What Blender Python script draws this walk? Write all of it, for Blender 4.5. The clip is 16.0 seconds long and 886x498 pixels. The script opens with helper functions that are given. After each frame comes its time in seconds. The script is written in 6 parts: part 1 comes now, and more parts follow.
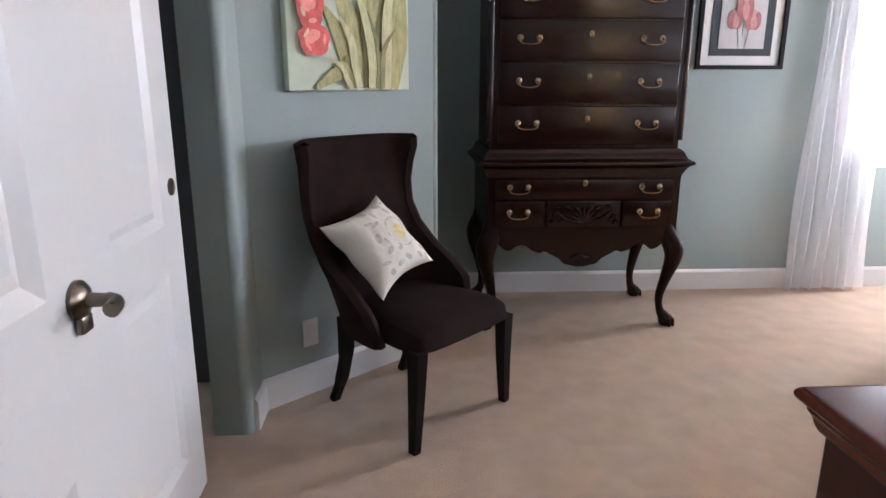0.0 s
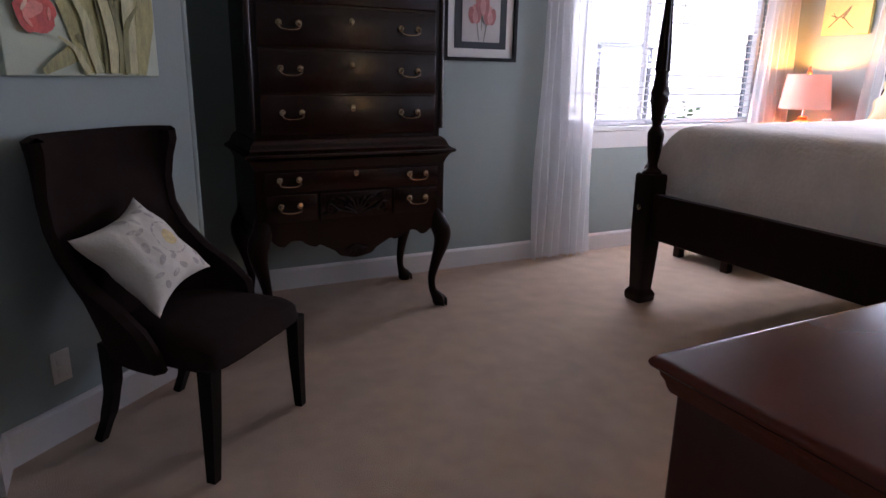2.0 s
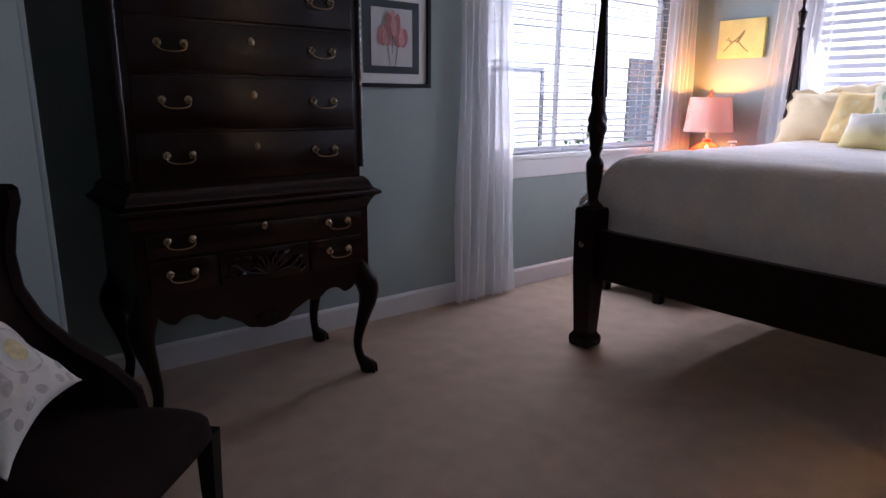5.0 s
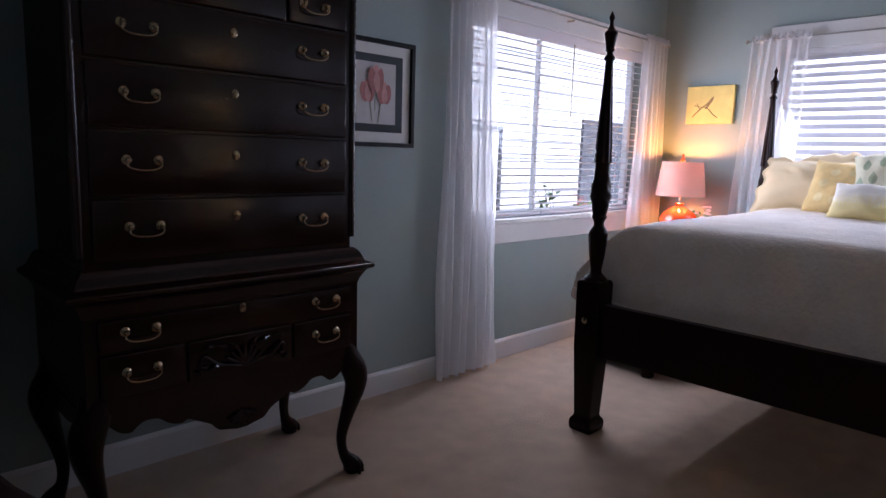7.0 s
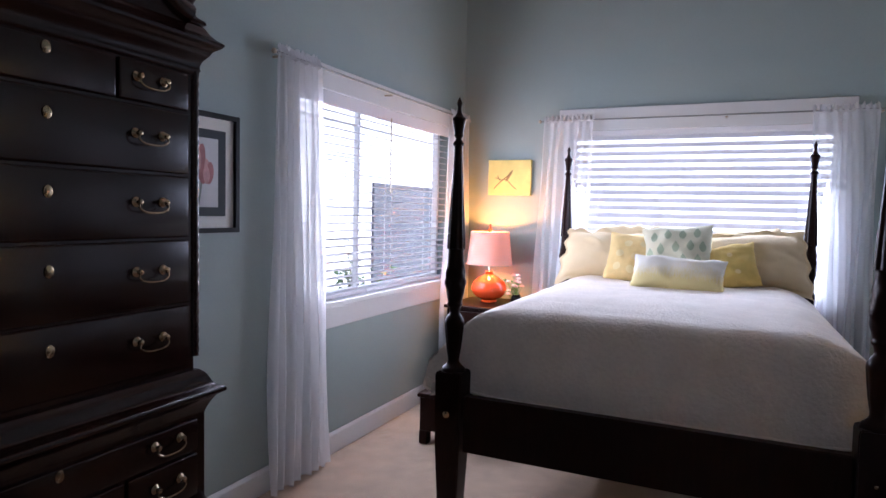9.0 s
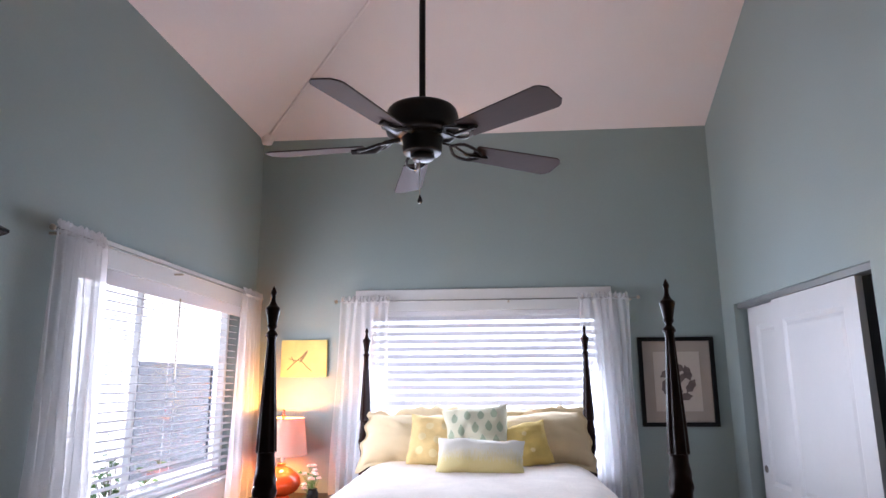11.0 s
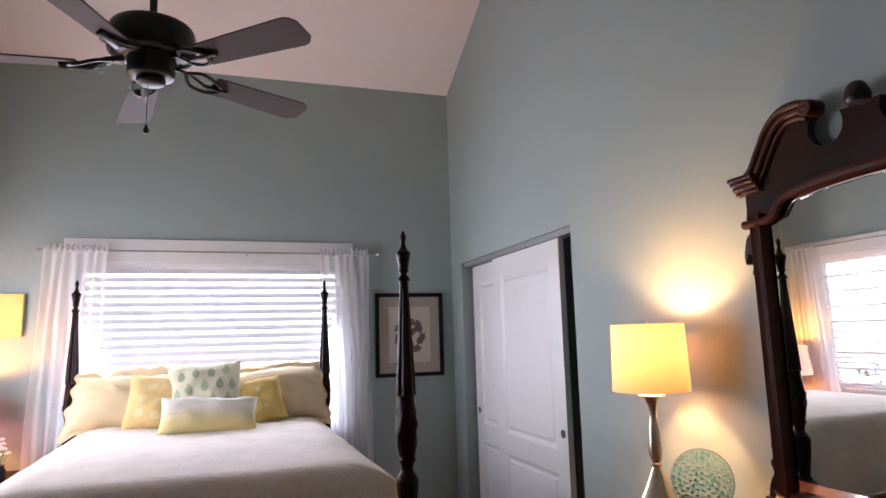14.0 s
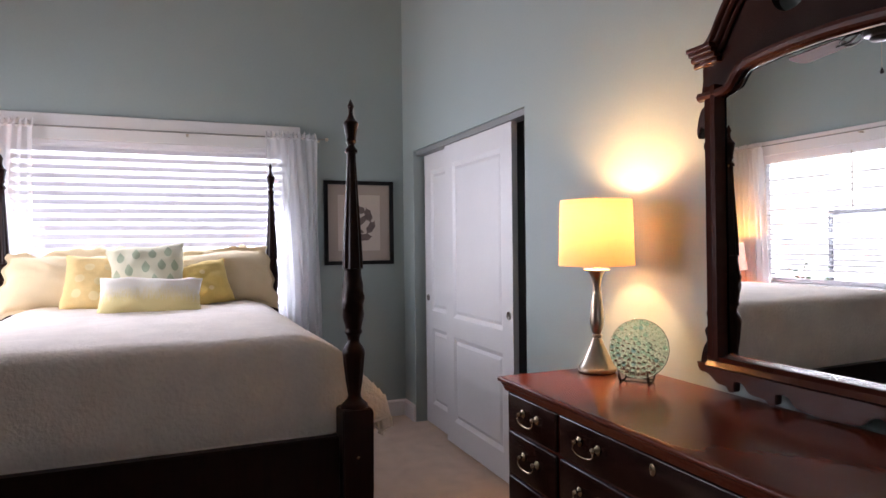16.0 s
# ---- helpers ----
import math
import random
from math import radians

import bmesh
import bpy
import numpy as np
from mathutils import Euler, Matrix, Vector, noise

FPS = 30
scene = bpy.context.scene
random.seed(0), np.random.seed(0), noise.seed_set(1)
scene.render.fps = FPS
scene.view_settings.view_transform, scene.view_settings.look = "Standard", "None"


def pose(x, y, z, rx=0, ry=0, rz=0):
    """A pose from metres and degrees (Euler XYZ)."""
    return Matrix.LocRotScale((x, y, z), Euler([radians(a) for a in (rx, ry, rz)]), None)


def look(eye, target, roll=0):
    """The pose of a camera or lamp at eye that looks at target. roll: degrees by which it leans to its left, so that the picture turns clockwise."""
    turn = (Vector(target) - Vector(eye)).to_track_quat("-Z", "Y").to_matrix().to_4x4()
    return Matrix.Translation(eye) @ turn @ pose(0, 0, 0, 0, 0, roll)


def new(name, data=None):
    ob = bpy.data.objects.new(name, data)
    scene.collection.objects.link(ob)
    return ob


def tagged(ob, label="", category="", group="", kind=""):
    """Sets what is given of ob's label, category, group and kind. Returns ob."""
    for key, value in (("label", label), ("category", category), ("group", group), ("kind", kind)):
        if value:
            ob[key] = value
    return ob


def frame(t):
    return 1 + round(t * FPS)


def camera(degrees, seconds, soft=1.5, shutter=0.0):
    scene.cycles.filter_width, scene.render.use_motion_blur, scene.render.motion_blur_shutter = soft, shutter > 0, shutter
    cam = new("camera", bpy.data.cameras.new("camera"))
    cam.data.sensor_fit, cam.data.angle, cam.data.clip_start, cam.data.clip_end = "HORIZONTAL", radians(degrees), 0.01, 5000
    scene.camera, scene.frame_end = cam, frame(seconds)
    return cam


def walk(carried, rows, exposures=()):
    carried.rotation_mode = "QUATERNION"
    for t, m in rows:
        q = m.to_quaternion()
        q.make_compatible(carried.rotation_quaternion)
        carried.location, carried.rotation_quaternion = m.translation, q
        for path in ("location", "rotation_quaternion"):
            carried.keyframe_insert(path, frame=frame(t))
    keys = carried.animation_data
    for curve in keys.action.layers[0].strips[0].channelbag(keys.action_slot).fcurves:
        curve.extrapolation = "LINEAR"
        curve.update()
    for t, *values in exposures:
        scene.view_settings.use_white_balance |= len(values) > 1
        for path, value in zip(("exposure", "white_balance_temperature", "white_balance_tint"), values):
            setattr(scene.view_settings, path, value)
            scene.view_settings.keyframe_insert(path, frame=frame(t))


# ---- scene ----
cam = camera(69.5, 16.0)
METRES, EYE, TILT, LEAN, TURN = 2.28, 1.25, 0.0, 0.0, -3.4
ROWS = [
    (0.0, 0.0, 0.0, 0.0, 0.02, -14.36, -0.09),
    (0.5, -0.0194, 0.0117, 0.0028, -8.32, -14.89, -0.98),
    (1.0, -0.0382, 0.0239, 0.0009, -14.6, -15.33, -1.17),
    (1.5, -0.051, 0.0344, 0.0016, -19.57, -15.11, -1.0),
    (2.0, -0.0623, 0.0434, 0.0014, -23.11, -15.2, -1.02),
    (2.5, -0.0604, 0.0604, 0.0028, -25.52, -15.09, -1.52),
    (3.0, -0.0556, 0.1082, 0.0019, -27.89, -14.9, -1.14),
    (3.5, -0.0552, 0.1582, 0.0088, -29.48, -14.45, -0.35),
    (4.0, -0.0527, 0.1926, 0.01, -30.87, -14.14, -0.3),
    (6.5, -0.0744, 0.4597, 0.0216, -39.51, -10.16, -0.98),
    (7.0, -0.0733, 0.4944, 0.0282, -40.62, -8.41, -1.65),
    (7.5, -0.0834, 0.5477, 0.0414, -44.69, -6.47, -1.83),
    (8.0, -0.1013, 0.6047, 0.0623, -51.12, -5.23, -1.65),
    (10.5, -0.0794, 0.7935, 0.1277, -76.13, 5.69, -0.63),
    (11.0, -0.0959, 0.7998, 0.142, -81.88, 11.68, 0.32),
    (11.5, -0.1033, 0.7984, 0.1511, -86.38, 15.71, 0.93),
    (12.0, -0.0975, 0.7947, 0.1503, -90.04, 15.94, 1.33),
    (12.5, -0.0942, 0.7927, 0.1464, -93.74, 15.44, 1.54),
    (13.0, -0.0896, 0.7918, 0.1385, -97.78, 14.51, 1.5),
    (13.5, -0.0829, 0.7945, 0.1296, -101.48, 11.83, 1.54),
    (14.0, -0.0753, 0.793, 0.1171, -104.57, 8.04, 1.58),
    (14.5, -0.0649, 0.7894, 0.1035, -106.55, 4.45, 1.39),
    (15.0, -0.0559, 0.7863, 0.0918, -107.77, 2.09, 1.2),
    (15.5, -0.0517, 0.7826, 0.0784, -108.31, 0.84, 1.01),
    (16.0, -0.0471, 0.7796, 0.0641, -108.88, -0.55, 0.66),
]
EXPOSURES = [(0.0, 2.85, 6200, 15), (0.5, 2.65, 6200, 15), (1.0, 2.2, 6200, 16), (1.5, 1.7, 6100, 19), (2.0, 1.25, 6000, 23), (3.0, 0.94, 5900, 22), (4.0, 0.84, 5800, 22), (7.0, 0.61, 5650, 21), (8.0, 0.71, 5650, 21), (10.5, 1.2, 5800, 17), (12.5, 1.15, 6300, 20), (14.5, 1.17, 6400, 21), (16.0, 1.17, 6400, 21)]
walk(cam, [(t, pose(0, 0, EYE, TILT, LEAN, TURN) @ pose(METRES * x, METRES * y, METRES * z, 90 + pitch, roll, yaw)) for t, x, y, z, yaw, pitch, roll in ROWS], EXPOSURES)

# ---- light ----
world = bpy.data.worlds.new("world")
scene.world = world
world.use_nodes = True
wn = world.node_tree.nodes
sky = wn.new("ShaderNodeTexSky")
sky.sky_type, sky.sun_disc = "NISHITA", False
sky.sun_elevation, sky.sun_rotation = radians(58), radians(191)
wn["Background"].inputs[1].default_value = 0.15
world.node_tree.links.new(sky.outputs[0], wn["Background"].inputs[0])


def lamp(name, kind, m, energy, colour, **more):
    data = bpy.data.lights.new(name, kind)
    data.energy, data.color = energy, colour
    for key, value in more.items():
        if key == "size":
            data.size = value
        elif key == "size_y":
            data.shape, data.size_y = "RECTANGLE", value
        elif key == "angle":
            data.angle = value
        elif key == "radius":
            data.shadow_soft_size = value
    ob = new(name, data)
    ob.matrix_world = m
    return ob


lamp("sun", "SUN", look((-2, -10, 17), (0, 0, 0)), 3.9, (1.0, 0.95, 0.88), angle=radians(0.5))
lamp("sky_light_east", "AREA", look((4.905, 1.93, 1.5), (4.0, 1.93, 1.24)), 23, (0.80, 0.87, 1.0), size=1.75, size_y=1.15)
for z in (1.02, 1.36, 1.70, 2.03):
    lamp("sky_light_north", "AREA", look((3.62, 3.742, z), (3.62, 2.8, z - 0.22)), 5.0, (0.92, 0.94, 1.0), size=1.55, size_y=0.025)
lamp("bulb_dresser_lamp", "POINT", pose(2.04, 0.31, 1.475), 13.5, (1.0, 0.61, 0.27), radius=0.03)
lamp("bulb_nightstand_lamp", "POINT", pose(4.68, 3.42, 1.255), 13, (1.0, 0.42, 0.08), radius=0.025)

# ---- materials ----

def mat(name, col, rough=0.6, metal=0.0, var=0.1, scale=5.0, bump=0.15, bscale=150.0, depth=0.002, stretch=(1, 1, 1), coat=0.0, sheen=0.0, spec=0.5, rvar=0.06):
    """A surface with a broad and a fine variation of its colour and a fine relief."""
    m = bpy.data.materials.new(name)
    m.use_nodes = True
    n, link = m.node_tree.nodes, m.node_tree.links.new
    b = n["Principled BSDF"]
    co, mp = n.new("ShaderNodeTexCoord"), n.new("ShaderNodeMapping")
    mp.inputs["Scale"].default_value = stretch
    link(co.outputs["Object"], mp.inputs[0])
    broad, fine = n.new("ShaderNodeTexNoise"), n.new("ShaderNodeTexNoise")
    broad.inputs["Scale"].default_value, broad.inputs["Detail"].default_value = scale, 5
    fine.inputs["Scale"].default_value, fine.inputs["Detail"].default_value = bscale, 3
    link(mp.outputs[0], broad.inputs[0]), link(mp.outputs[0], fine.inputs[0])
    mean = n.new("ShaderNodeMath")
    mean.operation = "ADD"
    half = n.new("ShaderNodeMath")
    half.operation, half.inputs[1].default_value = "MULTIPLY", 0.5
    link(fine.outputs[0], half.inputs[0]), link(broad.outputs[0], mean.inputs[0]), link(half.outputs[0], mean.inputs[1])
    ramp = n.new("ShaderNodeMapRange")
    ramp.inputs[1].default_value, ramp.inputs[2].default_value = 0.45, 1.05
    ramp.inputs[3].default_value, ramp.inputs[4].default_value = 1 - var, 1 + var
    link(mean.outputs[0], ramp.inputs[0])
    mul = n.new("ShaderNodeVectorMath")
    mul.operation, mul.inputs[0].default_value = "SCALE", col
    link(ramp.outputs[0], mul.inputs["Scale"])
    link(mul.outputs[0], b.inputs["Base Color"])
    rr = n.new("ShaderNodeMapRange")
    rr.inputs[3].default_value, rr.inputs[4].default_value = max(0.02, rough - rvar), min(1, rough + rvar)
    link(broad.outputs[0], rr.inputs[0]), link(rr.outputs[0], b.inputs["Roughness"])
    b.inputs["Metallic"].default_value = metal
    b.inputs["Coat Weight"].default_value, b.inputs["Coat Roughness"].default_value = coat, 0.15
    b.inputs["Sheen Weight"].default_value, b.inputs["Specular IOR Level"].default_value = sheen, spec
    if bump:
        bp = n.new("ShaderNodeBump")
        bp.inputs["Strength"].default_value, bp.inputs["Distance"].default_value = bump, depth
        link(fine.outputs[0], bp.inputs["Height"]), link(bp.outputs[0], b.inputs["Normal"])
    return m


def see_through(name, clear, col, gloss=0.0, through_light=0.5):
    """Thin cloth or glass: part clear, part lit from both sides, part gloss."""
    m = bpy.data.materials.new(name)
    m.use_nodes = True
    n, link = m.node_tree.nodes, m.node_tree.links.new
    out = n["Material Output"]
    t, d, tl = n.new("ShaderNodeBsdfTransparent"), n.new("ShaderNodeBsdfDiffuse"), n.new("ShaderNodeBsdfTranslucent")
    d.inputs[0].default_value = tl.inputs[0].default_value = (*col, 1)
    a, c = n.new("ShaderNodeMixShader"), n.new("ShaderNodeMixShader")
    a.inputs[0].default_value, c.inputs[0].default_value = through_light, clear
    if gloss:
        g = n.new("ShaderNodeBsdfGlossy")
        g.inputs["Roughness"].default_value = 0.02
        c.inputs[0].default_value = 0.05
        link(t.outputs[0], c.inputs[1]), link(g.outputs[0], c.inputs[2])
    else:
        co, w = n.new("ShaderNodeTexCoord"), n.new("ShaderNodeTexNoise")
        w.inputs["Scale"].default_value = 300
        r = n.new("ShaderNodeMapRange")
        r.inputs[3].default_value, r.inputs[4].default_value = max(0, clear - 0.12), clear + 0.12 * (clear > 0.1)
        link(co.outputs["Object"], w.inputs[0]), link(w.outputs[0], r.inputs[0]), link(r.outputs[0], c.inputs[0])
        link(d.outputs[0], a.inputs[1]), link(tl.outputs[0], a.inputs[2])
        link(a.outputs[0], c.inputs[1]), link(t.outputs[0], c.inputs[2])
    link(c.outputs[0], out.inputs[0])
    return m


WALL = mat("sage wall paint", (0.30, 0.36, 0.345), 0.6, var=0.05, scale=1.3, bump=0.25, bscale=90, depth=0.002)
CEIL = mat("ceiling paint", (0.76, 0.68, 0.67), 0.8, var=0.03, scale=1.0, bump=0.25, bscale=70, depth=0.003)
WHITE = mat("white semi-gloss paint", (0.67, 0.67, 0.67), 0.35, var=0.03, scale=4, bump=0.05, bscale=60)
CARPET = mat("beige carpet", (0.50, 0.368, 0.268), 0.95, var=0.17, scale=8, bump=0.9, bscale=230, depth=0.007, sheen=0.2)
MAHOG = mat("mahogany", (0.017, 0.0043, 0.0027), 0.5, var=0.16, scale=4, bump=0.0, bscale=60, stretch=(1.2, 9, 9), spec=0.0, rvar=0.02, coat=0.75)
MAHOG.node_tree.nodes["Principled BSDF"].inputs["Coat Roughness"].default_value = 0.22
MAHOG.node_tree.nodes["Principled BSDF"].inputs["Coat IOR"].default_value = 1.5
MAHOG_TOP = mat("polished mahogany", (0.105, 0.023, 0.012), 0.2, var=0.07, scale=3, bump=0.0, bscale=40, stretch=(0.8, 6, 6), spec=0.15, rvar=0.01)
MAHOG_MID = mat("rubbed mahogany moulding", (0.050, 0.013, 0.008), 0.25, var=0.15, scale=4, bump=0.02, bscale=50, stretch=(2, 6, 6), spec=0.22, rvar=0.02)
EBONY = mat("dark cherry wood", (0.013, 0.0038, 0.0026), 0.34, var=0.3, scale=6, bump=0.06, bscale=60, stretch=(10, 10, 1.5), spec=0.13)
BLACKWOOD = mat("black-stained wood", (0.008, 0.0062, 0.0055), 0.4, var=0.2, scale=8, bump=0.05, spec=0.12)
BRASS = mat("aged brass", (0.36, 0.28, 0.175), 0.26, metal=1, var=0.15, scale=30, bump=0.05)
NICKEL = mat("brushed nickel", (0.50, 0.43, 0.34), 0.3, metal=1, var=0.06, scale=6, bump=0.0)
PEWTER = mat("dark pewter", (0.17, 0.145, 0.12), 0.3, metal=1, var=0.2, scale=20, bump=0.05)
BRONZE = mat("dark bronze", (0.022, 0.018, 0.017), 0.35, metal=0.6, var=0.2, scale=10, bump=0.05)
BLADE = mat("fan blade walnut", (0.052, 0.031, 0.031), 0.7, var=0.2, scale=5, bump=0.05, stretch=(2, 14, 14))
CHAIR = mat("dark brown woven cloth", (0.019, 0.0108, 0.0095), 1.0, var=0.3, scale=12, bump=0.6, bscale=400, depth=0.003, spec=0.1)
SPREAD = mat("cream woven bedspread", (0.87, 0.80, 0.73), 0.9, var=0.09, scale=7, bump=1.0, bscale=60, depth=0.005, sheen=0.1)
LINEN = mat("pale yellow pillow cotton", (0.66, 0.53, 0.33), 0.85, var=0.08, scale=5, bump=0.3, bscale=180)
YELLOW = mat("yellow cushion cloth", (0.70, 0.51, 0.22), 0.85, var=0.14, scale=14, bump=0.4, bscale=180)
MUSTARD = mat("mustard cushion cloth", (0.62, 0.45, 0.13), 0.85, var=0.12, scale=14, bump=0.4, bscale=180)
IVORY = mat("ivory cushion cloth", (0.66, 0.64, 0.48), 0.85, var=0.06, scale=8, bump=0.4, bscale=180)
PALE_DOT = mat("pale yellow dot", (0.76, 0.62, 0.32), 0.85, var=0.05)
GREEN_DOT = mat("sage green print", (0.36, 0.42, 0.29), 0.85, var=0.12, scale=30)
DIPDYE = mat("ivory and yellow dip-dyed cloth", (0.74, 0.71, 0.62), 0.85, var=0.06, scale=8, bump=0.4, bscale=180)
dn, dl = DIPDYE.node_tree.nodes, DIPDYE.node_tree.links.new
d_co, d_sep, d_noise = dn.new("ShaderNodeTexCoord"), dn.new("ShaderNodeSeparateXYZ"), dn.new("ShaderNodeTexNoise")
d_map = dn.new("ShaderNodeMapping")
d_map.inputs["Scale"].default_value = (30, 30, 3)
d_add, d_ramp, d_mix = dn.new("ShaderNodeMath"), dn.new("ShaderNodeMapRange"), dn.new("ShaderNodeMix")
d_add.operation, d_mix.data_type = "MULTIPLY_ADD", "RGBA"
dl(d_co.outputs["Object"], d_sep.inputs[0]), dl(d_co.outputs["Object"], d_map.inputs[0]), dl(d_map.outputs[0], d_noise.inputs[0])
dl(d_noise.outputs[0], d_add.inputs[0]), dl(d_sep.outputs[2], d_add.inputs[2])
d_add.inputs[1].default_value = 0.12
d_ramp.inputs[1].default_value, d_ramp.inputs[2].default_value = 0.12, 0.21
dl(d_add.outputs[0], d_ramp.inputs[0]), dl(d_ramp.outputs[0], d_mix.inputs[0])
d_mix.inputs[6].default_value, d_mix.inputs[7].default_value = (0.74, 0.63, 0.30, 1), (0.76, 0.74, 0.67, 1)
dl(d_mix.outputs[2], dn["Principled BSDF"].inputs["Base Color"])

BLIND = see_through("white vinyl blind slat", 0.0, (0.88, 0.87, 0.90), through_light=0.3)
SHEER = see_through("sheer white voile", 0.34, (0.86, 0.86, 0.88))
GLASS = see_through("window glass", 0.1, (1, 1, 1), gloss=1)
SHADE = see_through("cream lamp shade cloth", 0.0, (0.92, 0.74, 0.54), through_light=0.25)
SHADE_PINK = see_through("white lamp shade cloth", 0.0, (0.66, 0.37, 0.29), through_light=0.13)
ORANGE = mat("orange glazed ceramic", (0.75, 0.08, 0.012), 0.12, var=0.08, scale=6, bump=0.02, coat=0.8)
BLACKFRAME = mat("black picture frame", (0.007, 0.006, 0.006), 0.5, var=0.2, bump=0.03, spec=0.15)
MATBOARD = mat("white mat board", (0.74, 0.73, 0.71), 0.9, var=0.03, bump=0.05)
GREYBOARD = mat("slate mat board", (0.06, 0.068, 0.075), 0.9, var=0.05, bump=0.05)
PHOTO = mat("pale grey photo paper", (0.52, 0.50, 0.50), 0.5, var=0.1, scale=9, bump=0)
TULIP = mat("dusty rose petal print", (0.40, 0.15, 0.145), 0.6, var=0.25, scale=30, bump=0)
TULIP_PALE = mat("pale rose petal print", (0.55, 0.28, 0.27), 0.6, var=0.25, scale=30, bump=0)
STEM = mat("grey green stem print", (0.20, 0.22, 0.18), 0.6, var=0.2, bump=0)
CANVAS = mat("pale green canvas", (0.56, 0.62, 0.49), 0.8, var=0.16, scale=7, bump=0.4, bscale=300)
RED = mat("red petal paint", (0.66, 0.105, 0.085), 0.6, var=0.35, scale=22, bump=0.5, bscale=90)
PEACH = mat("peach petal paint", (0.74, 0.48, 0.34), 0.6, var=0.25, scale=20, bump=0.5, bscale=90)
OLIVE = mat("olive leaf paint", (0.40, 0.37, 0.15), 0.6, var=0.4, scale=16, bump=0.5, bscale=90, stretch=(4, 4, 1))
OLIVE_PALE = mat("pale olive leaf paint", (0.55, 0.52, 0.27), 0.6, var=0.3, scale=18, bump=0.5, bscale=90, stretch=(4, 4, 1))
ROSE = mat("rose petal paint", (0.80, 0.27, 0.22), 0.6, var=0.3, scale=24, bump=0.5, bscale=90)
OLIVE_DARK = mat("dark olive leaf paint", (0.22, 0.21, 0.075), 0.6, var=0.4, scale=16, bump=0.5, bscale=90, stretch=(4, 4, 1))
CANVAS_Y = mat("yellow canvas", (0.70, 0.62, 0.22), 0.8, var=0.15, scale=9, bump=0.3, bscale=300)
BROWN_INK = mat("brown ink", (0.30, 0.22, 0.09), 0.7, var=0.3, scale=40)
TAUPE = mat("taupe mat", (0.38, 0.32, 0.27), 0.9, var=0.05)
TAUPE_LIGHT = mat("cream botanical paper", (0.54, 0.47, 0.41), 0.9, var=0.07)
LEAFPRINT = mat("brown leaf print", (0.14, 0.105, 0.095), 0.8, var=0.3, scale=25)
MIRROR = mat("mirror silver", (0.9, 0.92, 0.91), 0.0, metal=1, var=0.0, bump=0)
MIRROR.node_tree.nodes["Principled BSDF"].inputs["Roughness"].default_value = 0.01
for l in list(MIRROR.node_tree.links):
    if l.to_socket.name == "Roughness":
        MIRROR.node_tree.links.remove(l)
SIDING = mat("white house siding", (0.87, 0.87, 0.88), 0.6, var=0.04, bump=0.1)
FARFRAME = mat("dark bronze far window frame", (0.06, 0.065, 0.085), 0.5, var=0.1, bump=0)
DARKGLASS = mat("dark far window", (0.05, 0.055, 0.075), 0.1, var=0.2, bump=0)
LEAF = mat("shrub leaf", (0.07, 0.16, 0.035), 0.5, var=0.4, scale=6, bump=0.1)
BARK = mat("shrub bark", (0.10, 0.07, 0.045), 0.9, var=0.3)
GROUND = mat("gravel ground", (0.34, 0.33, 0.30), 0.9, var=0.2, scale=3, bump=0.6, bscale=40, depth=0.02)
# darker than closet walls are painted: the shade inside is put into this grey
CLOSET_SHADE = mat("closet paint darkened for shade", (0.11, 0.11, 0.11), 0.8, var=0.06, bump=0.1)
TRACK = mat("dull grey metal track", (0.26, 0.27, 0.26), 0.5, metal=0.4, var=0.08, bump=0.03)
VINYL = mat("white window vinyl", (0.85, 0.85, 0.85), 0.4, var=0.02, bump=0)
PLASTIC = mat("white plastic plate", (0.75, 0.75, 0.73), 0.35, var=0.02, bump=0)
HALL = mat("hall paint", (0.5, 0.49, 0.46), 0.7, var=0.05, scale=1.5)
CUSHION = mat("ivory embroidered cloth", (0.66, 0.62, 0.55), 0.85, var=0.1, scale=9, bump=0.5, bscale=120)
GREY_EMB = mat("grey embroidery", (0.47, 0.43, 0.39), 0.8, var=0.3, scale=40)
GOLD_EMB = mat("gold embroidery", (0.66, 0.54, 0.27), 0.7, var=0.3, scale=40)


def aqua_glass(name, col):
    m = bpy.data.materials.new(name)
    m.use_nodes = True
    b = m.node_tree.nodes["Principled BSDF"]
    b.inputs["Base Color"].default_value = (*col, 1)
    b.inputs["Transmission Weight"].default_value, b.inputs["Roughness"].default_value = 0.97, 0.03
    return m


AQUA_PALE = aqua_glass("pale aqua glass", (0.70, 0.93, 0.89))
AQUA = [aqua_glass("aqua glass bead", (0.66, 0.92, 0.88)), aqua_glass("clear glass bead", (0.94, 0.99, 0.98)), aqua_glass("blue glass bead", (0.50, 0.80, 0.92))]


# ---- shaping ----
def thing(name, m, label, category, group="", kind=""):
    ob = new(name)
    ob.matrix_world = m
    return tagged(ob, label, category, group, kind)


def mesh_of(name, bm, material, smooth=True):
    me = bpy.data.meshes.new(name)
    bmesh.ops.recalc_face_normals(bm, faces=bm.faces)
    bm.to_mesh(me)
    bm.free()
    me.materials.append(material)
    for p in me.polygons:
        p.use_smooth = smooth
    if smooth:
        me.set_sharp_from_angle(angle=radians(38))
    return me


def hang(name, me, parent, m=None, label=""):
    ob = new(name, me)
    ob.parent = parent
    if m is not None:
        ob.matrix_basis = m
    return tagged(ob, label)


def part(name, bm, material, parent, label="", smooth=True, m=None):
    return hang(name, mesh_of(name, bm, material, smooth), parent, m, label)


